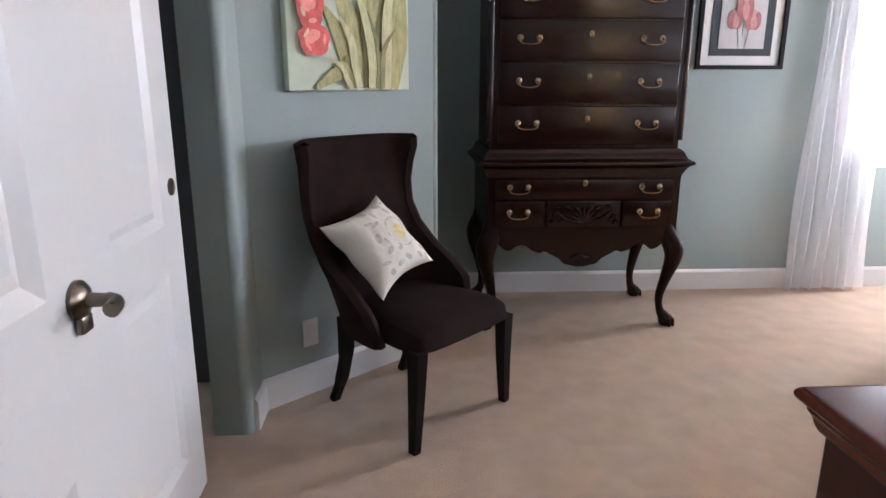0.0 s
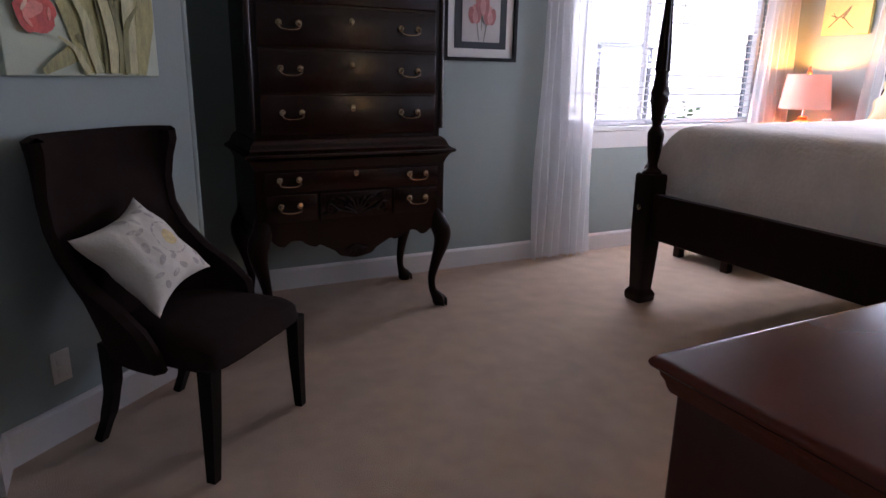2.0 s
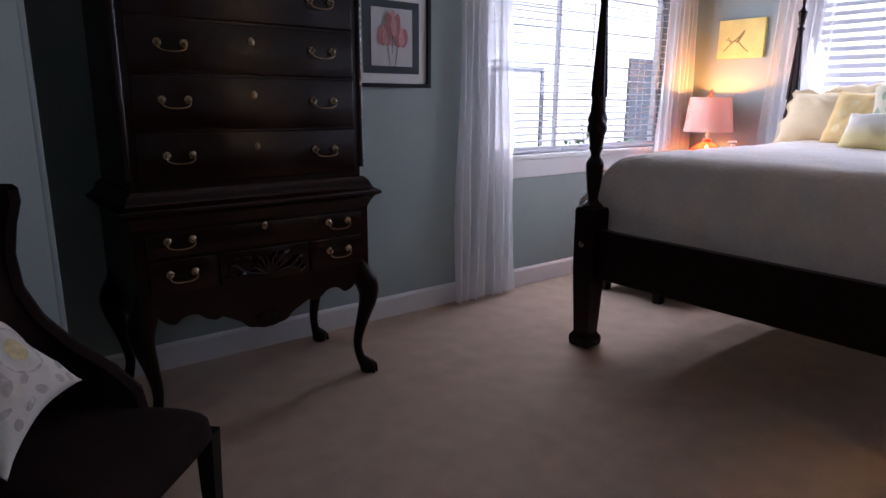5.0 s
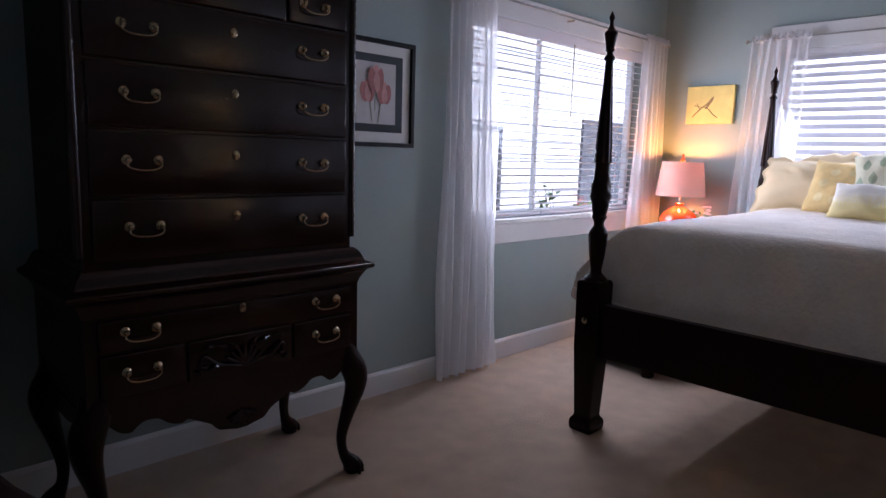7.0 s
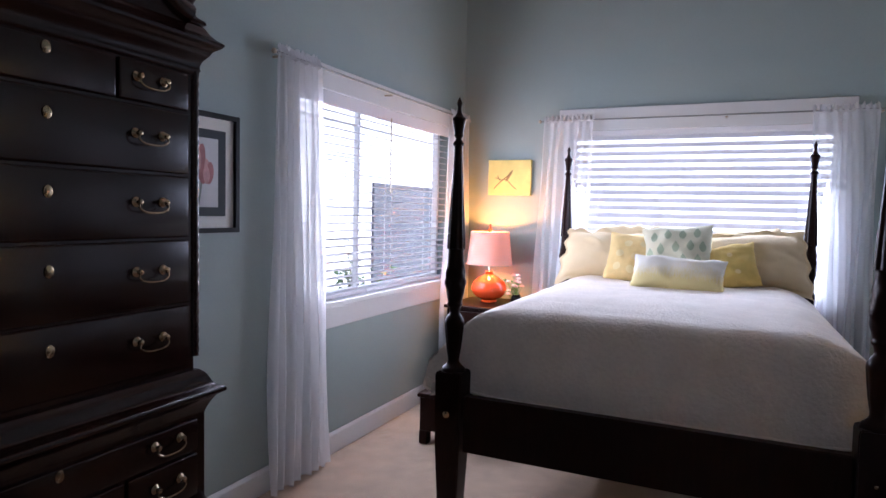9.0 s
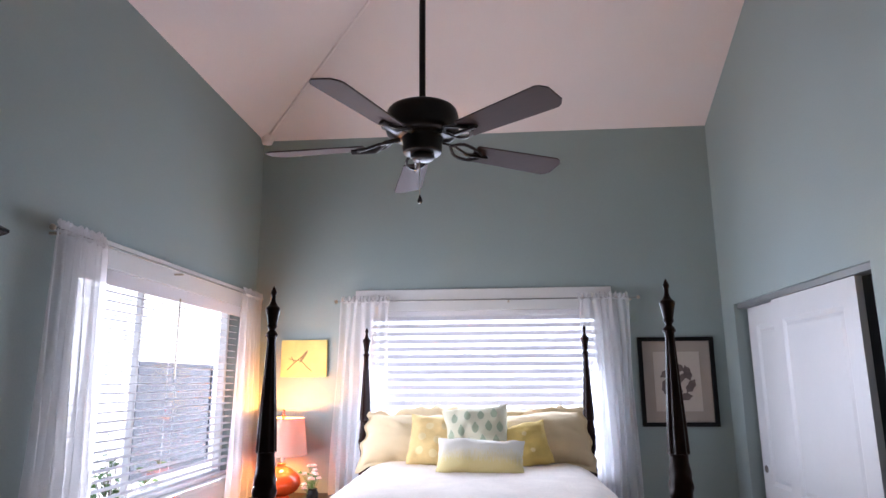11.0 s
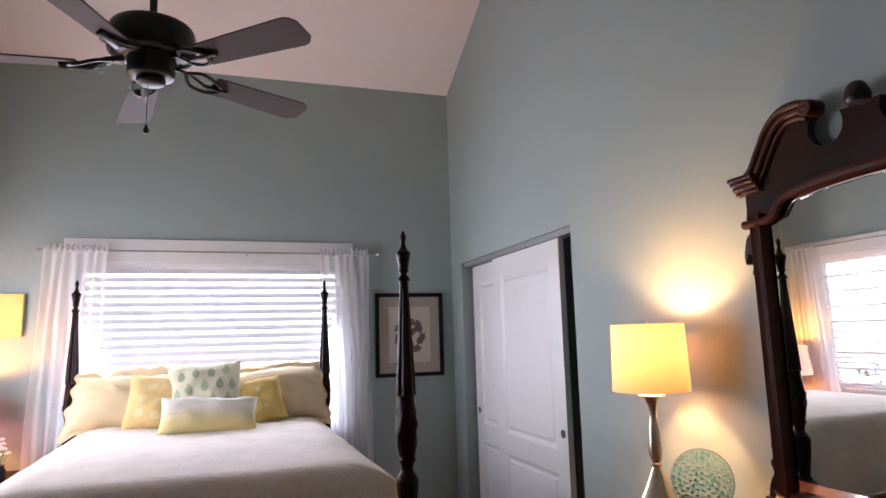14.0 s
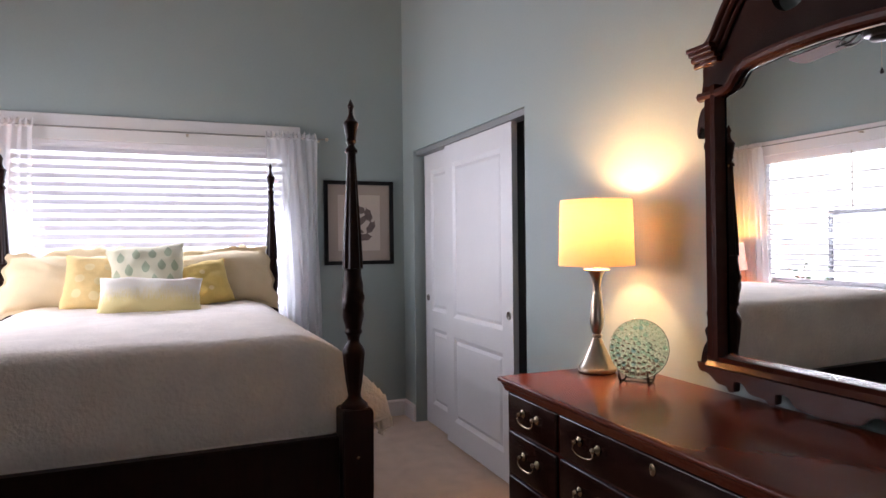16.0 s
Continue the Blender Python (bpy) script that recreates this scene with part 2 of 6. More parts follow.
def solid(name, bm, material, label, category="", kind="structure", smooth=True):
    """A piece of the setting in one mesh."""
    ob = new(name, mesh_of(name, bm, material, smooth))
    return tagged(ob, label, category or name.split("_")[0], "", kind)


def box(lo, hi, bevel=0.0, bm=None, seg=2, m=None):
    bm = bm or bmesh.new()
    tmp = bmesh.new()
    bmesh.ops.create_cube(tmp, size=1)
    c, s = [(a + b) / 2 for a, b in zip(lo, hi)], [abs(b - a) for a, b in zip(lo, hi)]
    bmesh.ops.transform(tmp, matrix=Matrix.LocRotScale(c, None, s), verts=tmp.verts)
    if bevel:
        bmesh.ops.bevel(tmp, geom=tmp.edges[:], offset=bevel, segments=seg, profile=0.5, affect="EDGES", clamp_overlap=True)
    return join(bm, tmp, m)


def join(bm, tmp, m=None):
    if m is not None:
        bmesh.ops.transform(tmp, matrix=m, verts=tmp.verts)
    me = bpy.data.meshes.new("tmp")
    tmp.to_mesh(me)
    tmp.free()
    bm.from_mesh(me)
    bpy.data.meshes.remove(me)
    return bm


def lathe(profile, seg=24, bm=None, m=None, close=True):
    """Turns (radius, height) pairs round z."""
    bm = bm or bmesh.new()
    tmp = bmesh.new()
    rings = []
    for r, z in profile:
        rings.append([tmp.verts.new((r * math.cos(2 * math.pi * i / seg), r * math.sin(2 * math.pi * i / seg), z)) for i in range(seg)])
    for a, b in zip(rings, rings[1:]):
        for i in range(seg):
            tmp.faces.new((a[i], a[(i + 1) % seg], b[(i + 1) % seg], b[i]))
    if close:
        tmp.faces.new(rings[0][::-1]), tmp.faces.new(rings[-1])
    return join(bm, tmp, m)


def tube(points, radii, seg=10, bm=None, m=None, flat=1.0):
    """A round bar along points, with a radius at each."""
    bm = bm or bmesh.new()
    tmp = bmesh.new()
    pts = [Vector(p) for p in points]
    if not hasattr(radii, "__len__"):
        radii = [radii] * len(pts)
    rings, side = [], None
    for i, p in enumerate(pts):
        d = (pts[min(i + 1, len(pts) - 1)] - pts[max(i - 1, 0)]).normalized()
        if side is None:
            side = d.orthogonal().normalized()
        side = (side - d * side.dot(d)).normalized()
        up = d.cross(side)
        rings.append([tmp.verts.new(p + radii[i] * (math.cos(2 * math.pi * k / seg) * side + flat * math.sin(2 * math.pi * k / seg) * up)) for k in range(seg)])
    for a, b in zip(rings, rings[1:]):
        for k in range(seg):
            tmp.faces.new((a[k], a[(k + 1) % seg], b[(k + 1) % seg], b[k]))
    tmp.faces.new(rings[0][::-1]), tmp.faces.new(rings[-1])
    return join(bm, tmp, m)


def slab(outline, y0, y1, bm=None, m=None, bevel=0.0, axes="xz"):
    """A board of the outline (x, z), from depth y0 to y1."""
    bm = bm or bmesh.new()
    tmp = bmesh.new()
    a = [tmp.verts.new((x, y0, z)) for x, z in outline]
    f = tmp.faces.new(a)
    r = bmesh.ops.extrude_face_region(tmp, geom=[f])
    bmesh.ops.translate(tmp, vec=(0, y1 - y0, 0), verts=[v for v in r["geom"] if isinstance(v, bmesh.types.BMVert)])
    if bevel:
        edges = [e for e in tmp.edges if abs(e.verts[0].co.y - y0) < 1e-6 and abs(e.verts[1].co.y - y0) < 1e-6]
        bmesh.ops.bevel(tmp, geom=edges, offset=bevel, segments=2, affect="EDGES", clamp_overlap=True)
    return join(bm, tmp, m)


def strip(profile, x0, x1, bm=None, m=None):
    """A moulding: profile (y, z) run from x0 to x1."""
    bm = bm or bmesh.new()
    tmp = bmesh.new()
    a = [tmp.verts.new((x0, y, z)) for y, z in profile]
    b = [tmp.verts.new((x1, y, z)) for y, z in profile]
    n = len(profile)
    for i in range(n):
        tmp.faces.new((a[i], a[(i + 1) % n], b[(i + 1) % n], b[i]))
    tmp.faces.new(a[::-1]), tmp.faces.new(b)
    return join(bm, tmp, m)


def grid(fn, nu, nv, bm=None, wrap=False):
    """A sheet through fn(u, v), u and v from 0 to 1."""
    bm = bm or bmesh.new()
    vs = [[bm.verts.new(fn(i / nu, j / nv)) for j in range(nv + 1)] for i in range(nu + 1)]
    for i in range(nu):
        for j in range(nv):
            bm.faces.new((vs[i][j], vs[i + 1][j], vs[i + 1][j + 1], vs[i][j + 1]))
    return bm


def smooth_curve(points, n):
    """Catmull-Rom through points (tuples of any length), n steps between two."""
    out = []
    for i in range(len(points) - 1):
        p = [points[max(0, i - 1)], points[i], points[i + 1], points[min(len(points) - 1, i + 2)]]
        for k in range(n):
            t = k / n
            out.append(tuple(0.5 * (2 * b + (c - a) * t + (2 * a - 5 * b + 4 * c - d) * t * t + (3 * b - a - 3 * c + d) * t ** 3) for a, b, c, d in zip(*p)))
    out.append(tuple(points[-1]))
    return out


def profile(points, n=4):
    return smooth_curve(points, n)


# ---- the room ----
NORTH, EAST, SOUTH, WEST, THICK = 3.78, 4.94, 0.10, -0.57, 0.14
EAVE, RISE = 3.60, 0.5
DIAG0, DIAG1 = (-0.57, 2.34), (0.15, 2.98)
W1 = (2.66, 4.62, 0.915, 2.14)          # north window opening: x0 x1 z0 z1
W2 = (1.02, 2.86, 0.87, 2.12)           # east window opening: y0 y1 z0 z1


def ceiling_z(x, y):
    return EAVE + RISE * min(EAST - x, NORTH - y)


def wall_with_holes(name, length, height, holes, m, label, material=None):
    """A wall of real thickness with rectangular holes (a0, a1, z0, z1), along local x, its room face at y = 0, its body at y > 0."""
    bm = bmesh.new()
    xs = sorted({0, length, *(h[0] for h in holes), *(h[1] for h in holes)})
    zs = sorted({0, height, *(h[2] for h in holes), *(h[3] for h in holes)})
    for x0, x1 in zip(xs, xs[1:]):
        for z0, z1 in zip(zs, zs[1:]):
            if any(h[0] <= x0 and x1 <= h[1] and h[2] <= z0 and z1 <= h[3] for h in holes):
                continue
            box((x0, 0, z0), (x1, THICK, z1), bm=bm)
    bmesh.ops.remove_doubles(bm, verts=bm.verts, dist=0.0005)
    seen = {}
    for f in bm.faces[:]:
        key = tuple(round(c, 3) for c in f.calc_center_median())
        if key in seen:
            bm.faces.remove(f)
            if seen[key].is_valid:
                bm.faces.remove(seen[key])
        else:
            seen[key] = f
    bmesh.ops.transform(bm, matrix=m, verts=bm.verts)
    return solid(name, bm, material or WALL, label, "wall", smooth=False)


TOP = 5.6
wall_with_holes("wall_north", EAST + 0.2, 3.72, [(W1[0] + 0.0, W1[1], W1[2], W1[3])], pose(0, NORTH, 0), "sage green painted wall with a wide window")
wall_with_holes("wall_east", NORTH - SOUTH, 3.72, [(NORTH - W2[1], NORTH - W2[0], W2[2], W2[3])], pose(EAST, NORTH, 0, 0, 0, -90), "sage green painted wall behind the bed with a window")
wall_with_holes("wall_south", EAST - WEST + 0.5, TOP, [(EAST - 4.69, EAST - 2.95, 0, 2.11), (EAST - 0.37, EAST + 0.46, 0, 2.06)], pose(EAST, SOUTH, 0, 0, 0, 180), "sage green painted wall with closet and doorway")
wall_with_holes("wall_west", 2.04, TOP, [(0.25, 2.04 - 0.155, 0, 2.11)], pose(WEST, SOUTH + 0.2, 0, 0, 0, 90), "sage green painted wall with closet opening")
dlen = math.dist(DIAG0, DIAG1)
dang = math.degrees(math.atan2(DIAG1[1] - DIAG0[1], DIAG1[0] - DIAG0[0]))
wall_with_holes("wall_diagonal", dlen, TOP, [], pose(*DIAG0, 0, 0, 0, dang), "sage green angled wall behind the chair")
wall_with_holes("wall_recess", NORTH - DIAG1[1] + 0.02, TOP, [], pose(DIAG1[0], DIAG1[1], 0, 0, 0, 90), "sage green side wall of the recess")
wall_with_holes("wall_west_south", 0.2, TOP, [], pose(WEST, SOUTH, 0, 0, 0, 90), "sage green wall behind the open door")

# rounded corner beads
bm = bmesh.new()
lathe([(0.022, 0.13), (0.022, TOP)], 16, bm, pose(DIAG1[0] - 0.021, DIAG1[1] + 0.004, 0))
lathe([(0.035, 0.0), (0.035, 2.11)], 24, bm, pose(WEST - 0.035, 2.185, 0))
box((WEST - THICK, 2.151, 0), (WEST - 0.035, 2.1845, 2.11), bm=bm)
solid("trim_corner", bm, WALL, "rounded painted plaster wall corner", "trim")

bm = bmesh.new()
box((-1.8, -1.6, -0.12), (EAST + 0.14, NORTH + 0.14, 0), bm=bm)
solid("floor", bm, CARPET, "beige cut-pile carpet over the whole floor", "floor", smooth=False)

# hipped ceiling: two planes that meet in a seam from the corner
bm = bmesh.new()


def ceiling_face(*pts):
    lo = [bm.verts.new((x, y, ceiling_z(x, y))) for x, y in pts]
    hi = [bm.verts.new((x, y, ceiling_z(x, y) + 0.15)) for x, y in pts]
    bm.faces.new(lo), bm.faces.new(hi[::-1])
    for i in range(len(pts)):
        j = (i + 1) % len(pts)
        bm.faces.new((lo[i], hi[i], hi[j], lo[j]))


hip = EAST - (NORTH - SOUTH)
ceiling_face((EAST + 0.1, SOUTH - 0.1), (EAST + 0.1, NORTH + 0.1), (hip - 0.1, SOUTH - 0.1))
ceiling_face((EAST + 0.1, NORTH + 0.1), (-0.9, NORTH + 0.1), (-0.9, SOUTH - 0.1), (hip - 0.1, SOUTH - 0.1))
solid("ceiling", bm, CEIL, "pale sloping ceiling with a hip seam", "ceiling", smooth=False)
bm = bmesh.new()
tube([(EAST - 0.01, NORTH - 0.01, EAVE - 0.004), (hip, SOUTH, EAVE + RISE * (NORTH - SOUTH) - 0.004)], 0.012, 8, bm)
solid("trim_ceiling_seam", bm, CEIL, "thin raised seam along the ceiling hip", "trim")
bm = bmesh.new()
lathe([(0.005, -0.05), (0.04, -0.045), (0.055, -0.01), (0.06, 0.03)], 14, bm, pose(EAST - 0.04, NORTH - 0.04, EAVE + 0.005))
solid("trim_corner_boss", bm, CEIL, "small pale plaster boss in the ceiling corner", "trim")

BASE = [(0, 0), (-0.016, 0), (-0.016, 0.112), (-0.010, 0.122), (-0.004, 0.128), (0, 0.128)]
runs = [
    ("baseboard_north", pose(0, NORTH - 0.001, 0), DIAG1[0] + 0.02, EAST),
    ("baseboard_east", pose(EAST - 0.001, NORTH, 0, 0, 0, -90), 0.017, NORTH - SOUTH - 0.017),
    ("baseboard_south", pose(EAST, SOUTH + 0.001, 0, 0, 0, 180), 0.0, 0.245),
    ("baseboard_south_middle", pose(EAST, SOUTH + 0.001, 0, 0, 0, 180), 1.995, EAST - 0.45),
    ("baseboard_diagonal", pose(*DIAG0, 0, 0, 0, dang), -0.004, dlen + 0.012),
    ("baseboard_west", pose(WEST + 0.001, 2.18, 0, 0, 0, 90), 0.0, 0.16),
    ("baseboard_recess", pose(DIAG1[0] + 0.001, DIAG1[1], 0, 0, 0, 90), 0.0, NORTH - DIAG1[1] - 0.017),
]
for name, m, a, b in runs:
    bm = strip(BASE, a, b)
    bmesh.ops.transform(bm, matrix=m, verts=bm.verts)
    solid(name, bm, WHITE, "white painted wooden baseboard", "baseboard", smooth=False)

# closets and hall behind the openings; the closets' shade is in their dark colour
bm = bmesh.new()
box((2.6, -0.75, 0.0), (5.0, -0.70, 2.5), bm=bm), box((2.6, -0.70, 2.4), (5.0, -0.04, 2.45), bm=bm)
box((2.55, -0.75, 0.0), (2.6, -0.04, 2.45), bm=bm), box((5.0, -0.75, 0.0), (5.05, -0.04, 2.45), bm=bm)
solid("wall_closet_south", bm, CLOSET_SHADE, "plain closet interior walls with shade put into their dark colour", "wall", smooth=False)
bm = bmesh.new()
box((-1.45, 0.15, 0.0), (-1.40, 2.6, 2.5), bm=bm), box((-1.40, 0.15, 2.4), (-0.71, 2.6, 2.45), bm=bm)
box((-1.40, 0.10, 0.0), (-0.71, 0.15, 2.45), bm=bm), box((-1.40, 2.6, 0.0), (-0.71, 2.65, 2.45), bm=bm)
solid("wall_closet_west", bm, CLOSET_SHADE, "plain closet interior walls with shade put into their dark colour", "wall", smooth=False)
bm = bmesh.new()
box((-0.75, -1.6, 0.0), (-0.70, -0.04, 2.5), bm=bm), box((0.62, -1.6, 0.0), (0.67, -0.04, 2.5), bm=bm)
box((-0.75, -1.65, 0.0), (0.67, -1.6, 2.5), bm=bm), box((-0.75, -1.65, 2.5), (0.67, -0.04, 2.55), bm=bm)
solid("wall_hall", bm, HALL, "plain hall walls behind the doorway", "wall", smooth=False)


# ---- doors ----
def panel_leaf(w, h, panels, t=0.035):
    """A moulded leaf: w wide, h high, front at y = 0, sunk panels (x0, x1, z0, z1) with a raised field."""
    bm = bmesh.new()
    xs = sorted({0, w, *(p[0] for p in panels), *(p[1] for p in panels)})
    zs = sorted({0, h, *(p[2] for p in panels), *(p[3] for p in panels)})
    for x0, x1 in zip(xs, xs[1:]):
        for z0, z1 in zip(zs, zs[1:]):
            if any(p[0] <= x0 and x1 <= p[1] and p[2] <= z0 and z1 <= p[3] for p in panels):
                continue
            box((x0, 0, z0), (x1, t, z1), bm=bm)
    for a, b, c, d in panels:
        e, f = 0.028, 0.05
        rings = [[(a, 0, c), (b, 0, c), (b, 0, d), (a, 0, d)],
                 [(a + e, 0.012, c + e), (b - e, 0.012, c + e), (b - e, 0.012, d - e), (a + e, 0.012, d - e)],
                 [(a + f, 0.005, c + f), (b - f, 0.005, c + f), (b - f, 0.005, d - f), (a + f, 0.005, d - f)]]
        vs = [[bm.verts.new(p) for p in r] for r in rings]
        for r, s in zip(vs, vs[1:]):
            for i in range(4):
                bm.faces.new((r[i], r[(i + 1) % 4], s[(i + 1) % 4], s[i]))
        bm.faces.new(vs[-1])
    bmesh.ops.remove_doubles(bm, verts=bm.verts, dist=0.0004)
    return bm


def finger_pull(parent, x, z):
    bm = lathe([(0.024, 0.0), (0.024, 0.004), (0.019, 0.004), (0.016, 0.002), (0.0, 0.002)], 20, m=pose(x, 0, z, 90))
    part("finger_pull", bm, PEWTER, parent, "round dark pewter finger pull")


def closet_leaf(name, m, w, pull_x, label):
    ob = thing(name, m, label, "closet door", "sliding closet doors")
    pan = [(0.13, w - 0.13, 0.16, 0.74), (0.13, w - 0.13, 0.87, 1.93)]
    part("leaf", panel_leaf(w, 2.06, pan), WHITE, ob, smooth=False)
    finger_pull(ob, pull_x, 0.965)
    return ob


closet_leaf("closet_door", pose(4.14, SOUTH - 0.035, 0.012, 0, 0, 180), 0.98, 0.93, "white moulded sliding closet door, front leaf slightly open")
closet_leaf("closet_door", pose(4.66, SOUTH - 0.08, 0.012, 0, 0, 180), 0.9, 0.06, "white moulded sliding closet door behind the front leaf")
closet_leaf("closet_door", pose(WEST - 0.08, 0.90, 0.012, 0, 0, 90), 0.95, 0.90, "white moulded sliding closet door standing partly open")
bm = bmesh.new()
box((2.955, SOUTH - 0.10, 2.075), (4.685, SOUTH - 0.02, 2.109), bm=bm)
solid("trim_closet_track", bm, TRACK, "dull grey metal sliding door track in the closet head", "trim")

door = thing("door_1", pose(-0.432, 0.105, 0.012, 0, 0, 90), "white moulded panel entry door standing open", "door", kind="structure")
leaf = panel_leaf(0.83, 2.03, [(0.12, 0.65, 0.2, 0.74), (0.12, 0.65, 0.985, 1.9)])
part("leaf", leaf, WHITE, door, smooth=False)
lever = bmesh.new()
lathe([(0.027, 0.0), (0.027, 0.006), (0.021, 0.012), (0.010, 0.016), (0.009, 0.046)], 20, lever, pose(0.715, 0, 0.965, 90))
tube(smooth_curve([(0.715, -0.040, 0.965), (0.713, -0.050, 0.963), (0.704, -0.054, 0.961), (0.690, -0.054, 0.959)], 3), 0.011, 10, lever)
box((0.70, -0.012, 0.92), (0.73, -0.001, 0.945), 0.004, lever)
part("door_handle", lever, PEWTER, door, "dark pewter lever handle")
for z in (0.25, 1.02, 1.8):
    part("hinge", lathe([(0.008, -0.045), (0.008, 0.045)], 10, m=pose(0.0, 0.0, z)), BRASS, door, "brass hinge")
bm = bmesh.new()
for x0, x1 in ((-0.53, -0.462), (0.372, 0.44)):
    box((x0, SOUTH, 0), (x1, SOUTH + 0.014, 2.13), 0.004, bm)
box((-0.53, SOUTH + 0.0005, 2.062), (0.44, SOUTH + 0.0145, 2.13), 0.004, bm)
solid("trim_doorway", bm, WHITE, "white painted door casing", "trim", smooth=False)


# ---- windows ----
def window(name, m, w, h, mull, label, top=0.135):
    """A two-light window. Local x along the wall, room face y = 0, body to y > 0, z from the sill."""
    ob = thing(name, m, label, "window", kind="structure")
    d0, d1 = 0.075, 0.125
    bm = bmesh.new()
    for lo, hi in (((0, d0, 0), (0.035, d1, h)), ((w - 0.035, d0, 0), (w, d1, h)), ((0.035, d0, 0.004), (w - 0.035, d1, 0.045)), ((0.035, d0, h - 0.05), (w - 0.035, d1, h)), ((mull - 0.013, d0 + 0.006, 0.045), (mull + 0.013, d1 - 0.01, h - 0.05))):
        if lo[0] < w:
            box(lo, hi, 0.004, bm)
    part("window_frame", bm, VINYL, ob, "white vinyl sliding window frame", smooth=False)
    for x0, x1 in ((0.035, mull - 0.013), (mull + 0.013, w - 0.035)) if mull < w else ((0.035, w - 0.035),):
        pane = part("pane", box((x0, 0.098, 0.045), (x1, 0.102, h - 0.05)), GLASS, ob, "clear glass pane", smooth=False)
        pane.visible_shadow = False
    sill = bmesh.new()
    box((-0.06, -0.035, -0.028), (w + 0.06, 0.0745, 0.007), 0.005, sill)
    part("window_sill", sill, WHITE, ob, "white painted sill", smooth=False)
    part("apron", box((-0.05, -0.016, -0.15), (w + 0.05, -0.001, -0.029), 0.004), WHITE, ob, smooth=False)
    part("head_casing", box((-0.09, -0.022, h - 0.002), (w + 0.09, -0.001, h + top), 0.004), WHITE, ob, smooth=False)
    for x0, x1 in ((-0.085, -0.001), (w + 0.001, w + 0.085)):
        part("side_casing", box((x0, -0.018, 0.008), (x1, -0.001, h - 0.003), 0.004), WHITE, ob, smooth=False)
    return ob


M1 = pose(W1[0], NORTH, W1[2])
M2 = pose(EAST, W2[1], W2[2], 0, 0, -90)
window("window_1", M1, W1[1] - W1[0], W1[3] - W1[2], 0.755, "white sliding window over the garden side")
window("window_2", M2, W2[1] - W2[0], W2[3] - W2[2], 9.0, "white window behind the bed", 0.17)


def blind(m, x0, x1, z0, z1, pitch, depth, tilt, label, wand=None, head=0.08):
    ob = thing("window_blind", m, label, "window blind", "white window blinds")
    part("headrail", box((x0, 0.004, z1 - head + 0.015), (x1, 0.06, z1 - 0.004), 0.004), BLIND, ob, smooth=False)
    part("valance", box((x0 - 0.005, -0.012, z1 - head), (x1 + 0.005, 0.003, z1 - 0.002), 0.004), BLIND, ob, smooth=False)
    w = x1 - x0 - 0.012
    def curve(u, v):
        a = u * 2 - 1
        return (v * w, a * depth / 2, 0.0025 * (1 - a * a))
    bm = grid(curve, 4, 1)
    r = bmesh.ops.extrude_face_region(bm, geom=bm.faces[:])
    bmesh.ops.translate(bm, vec=(0, 0, 0.0025), verts=[v for v in r["geom"] if isinstance(v, bmesh.types.BMVert)])
    slat = mesh_of("slat", bm, BLIND)
    z = z1 - head - 0.025
    while z > z0 + 0.05:
        hang("slat", slat, ob, pose(x0 + 0.006, 0.032, z, tilt))
        z -= pitch
    part("bottom_rail", box((x0 + 0.006, 0.012, z0 + 0.004), (x1 - 0.006, 0.052, z0 + 0.024), 0.004), BLIND, ob)
    n = max(2, round((x1 - x0) / 0.5))
    for i in range(n):
        x = x0 + (x1 - x0) * (i + 0.5) / n
        cord = bmesh.new()
        for y in (0.006, 0.058):
            tube([(x, y, z0 + 0.02), (x, y, z1 - 0.06)], 0.0016, 5, cord)
        part("ladder_cord", cord, BLIND, ob)
    if wand:
        part("tilt_wand", tube([(wand, -0.014, z1 - 0.06), (wand, -0.014, z1 - 0.55)], 0.005, 6), NICKEL, ob, "thin grey tilt wand")
    return ob


h1, h2 = W1[3] - W1[2], W2[3] - W2[2]
blind(M1, 0.008, 0.75, 0.012, h1, 0.047, 0.046, 4, "white slatted blind with open slats on the garden window")
blind(M1, 0.756, W1[1] - W1[0] - 0.008, 0.012, h1, 0.047, 0.046, 8, "white slatted blind with open slats on the garden window", wand=1.0)
blind(M2, 0.008, W2[1] - W2[0] - 0.008, 0.012, h2, 0.0595, 0.058, 38, "wide white slatted blind with open slats behind the bed", head=0.035)


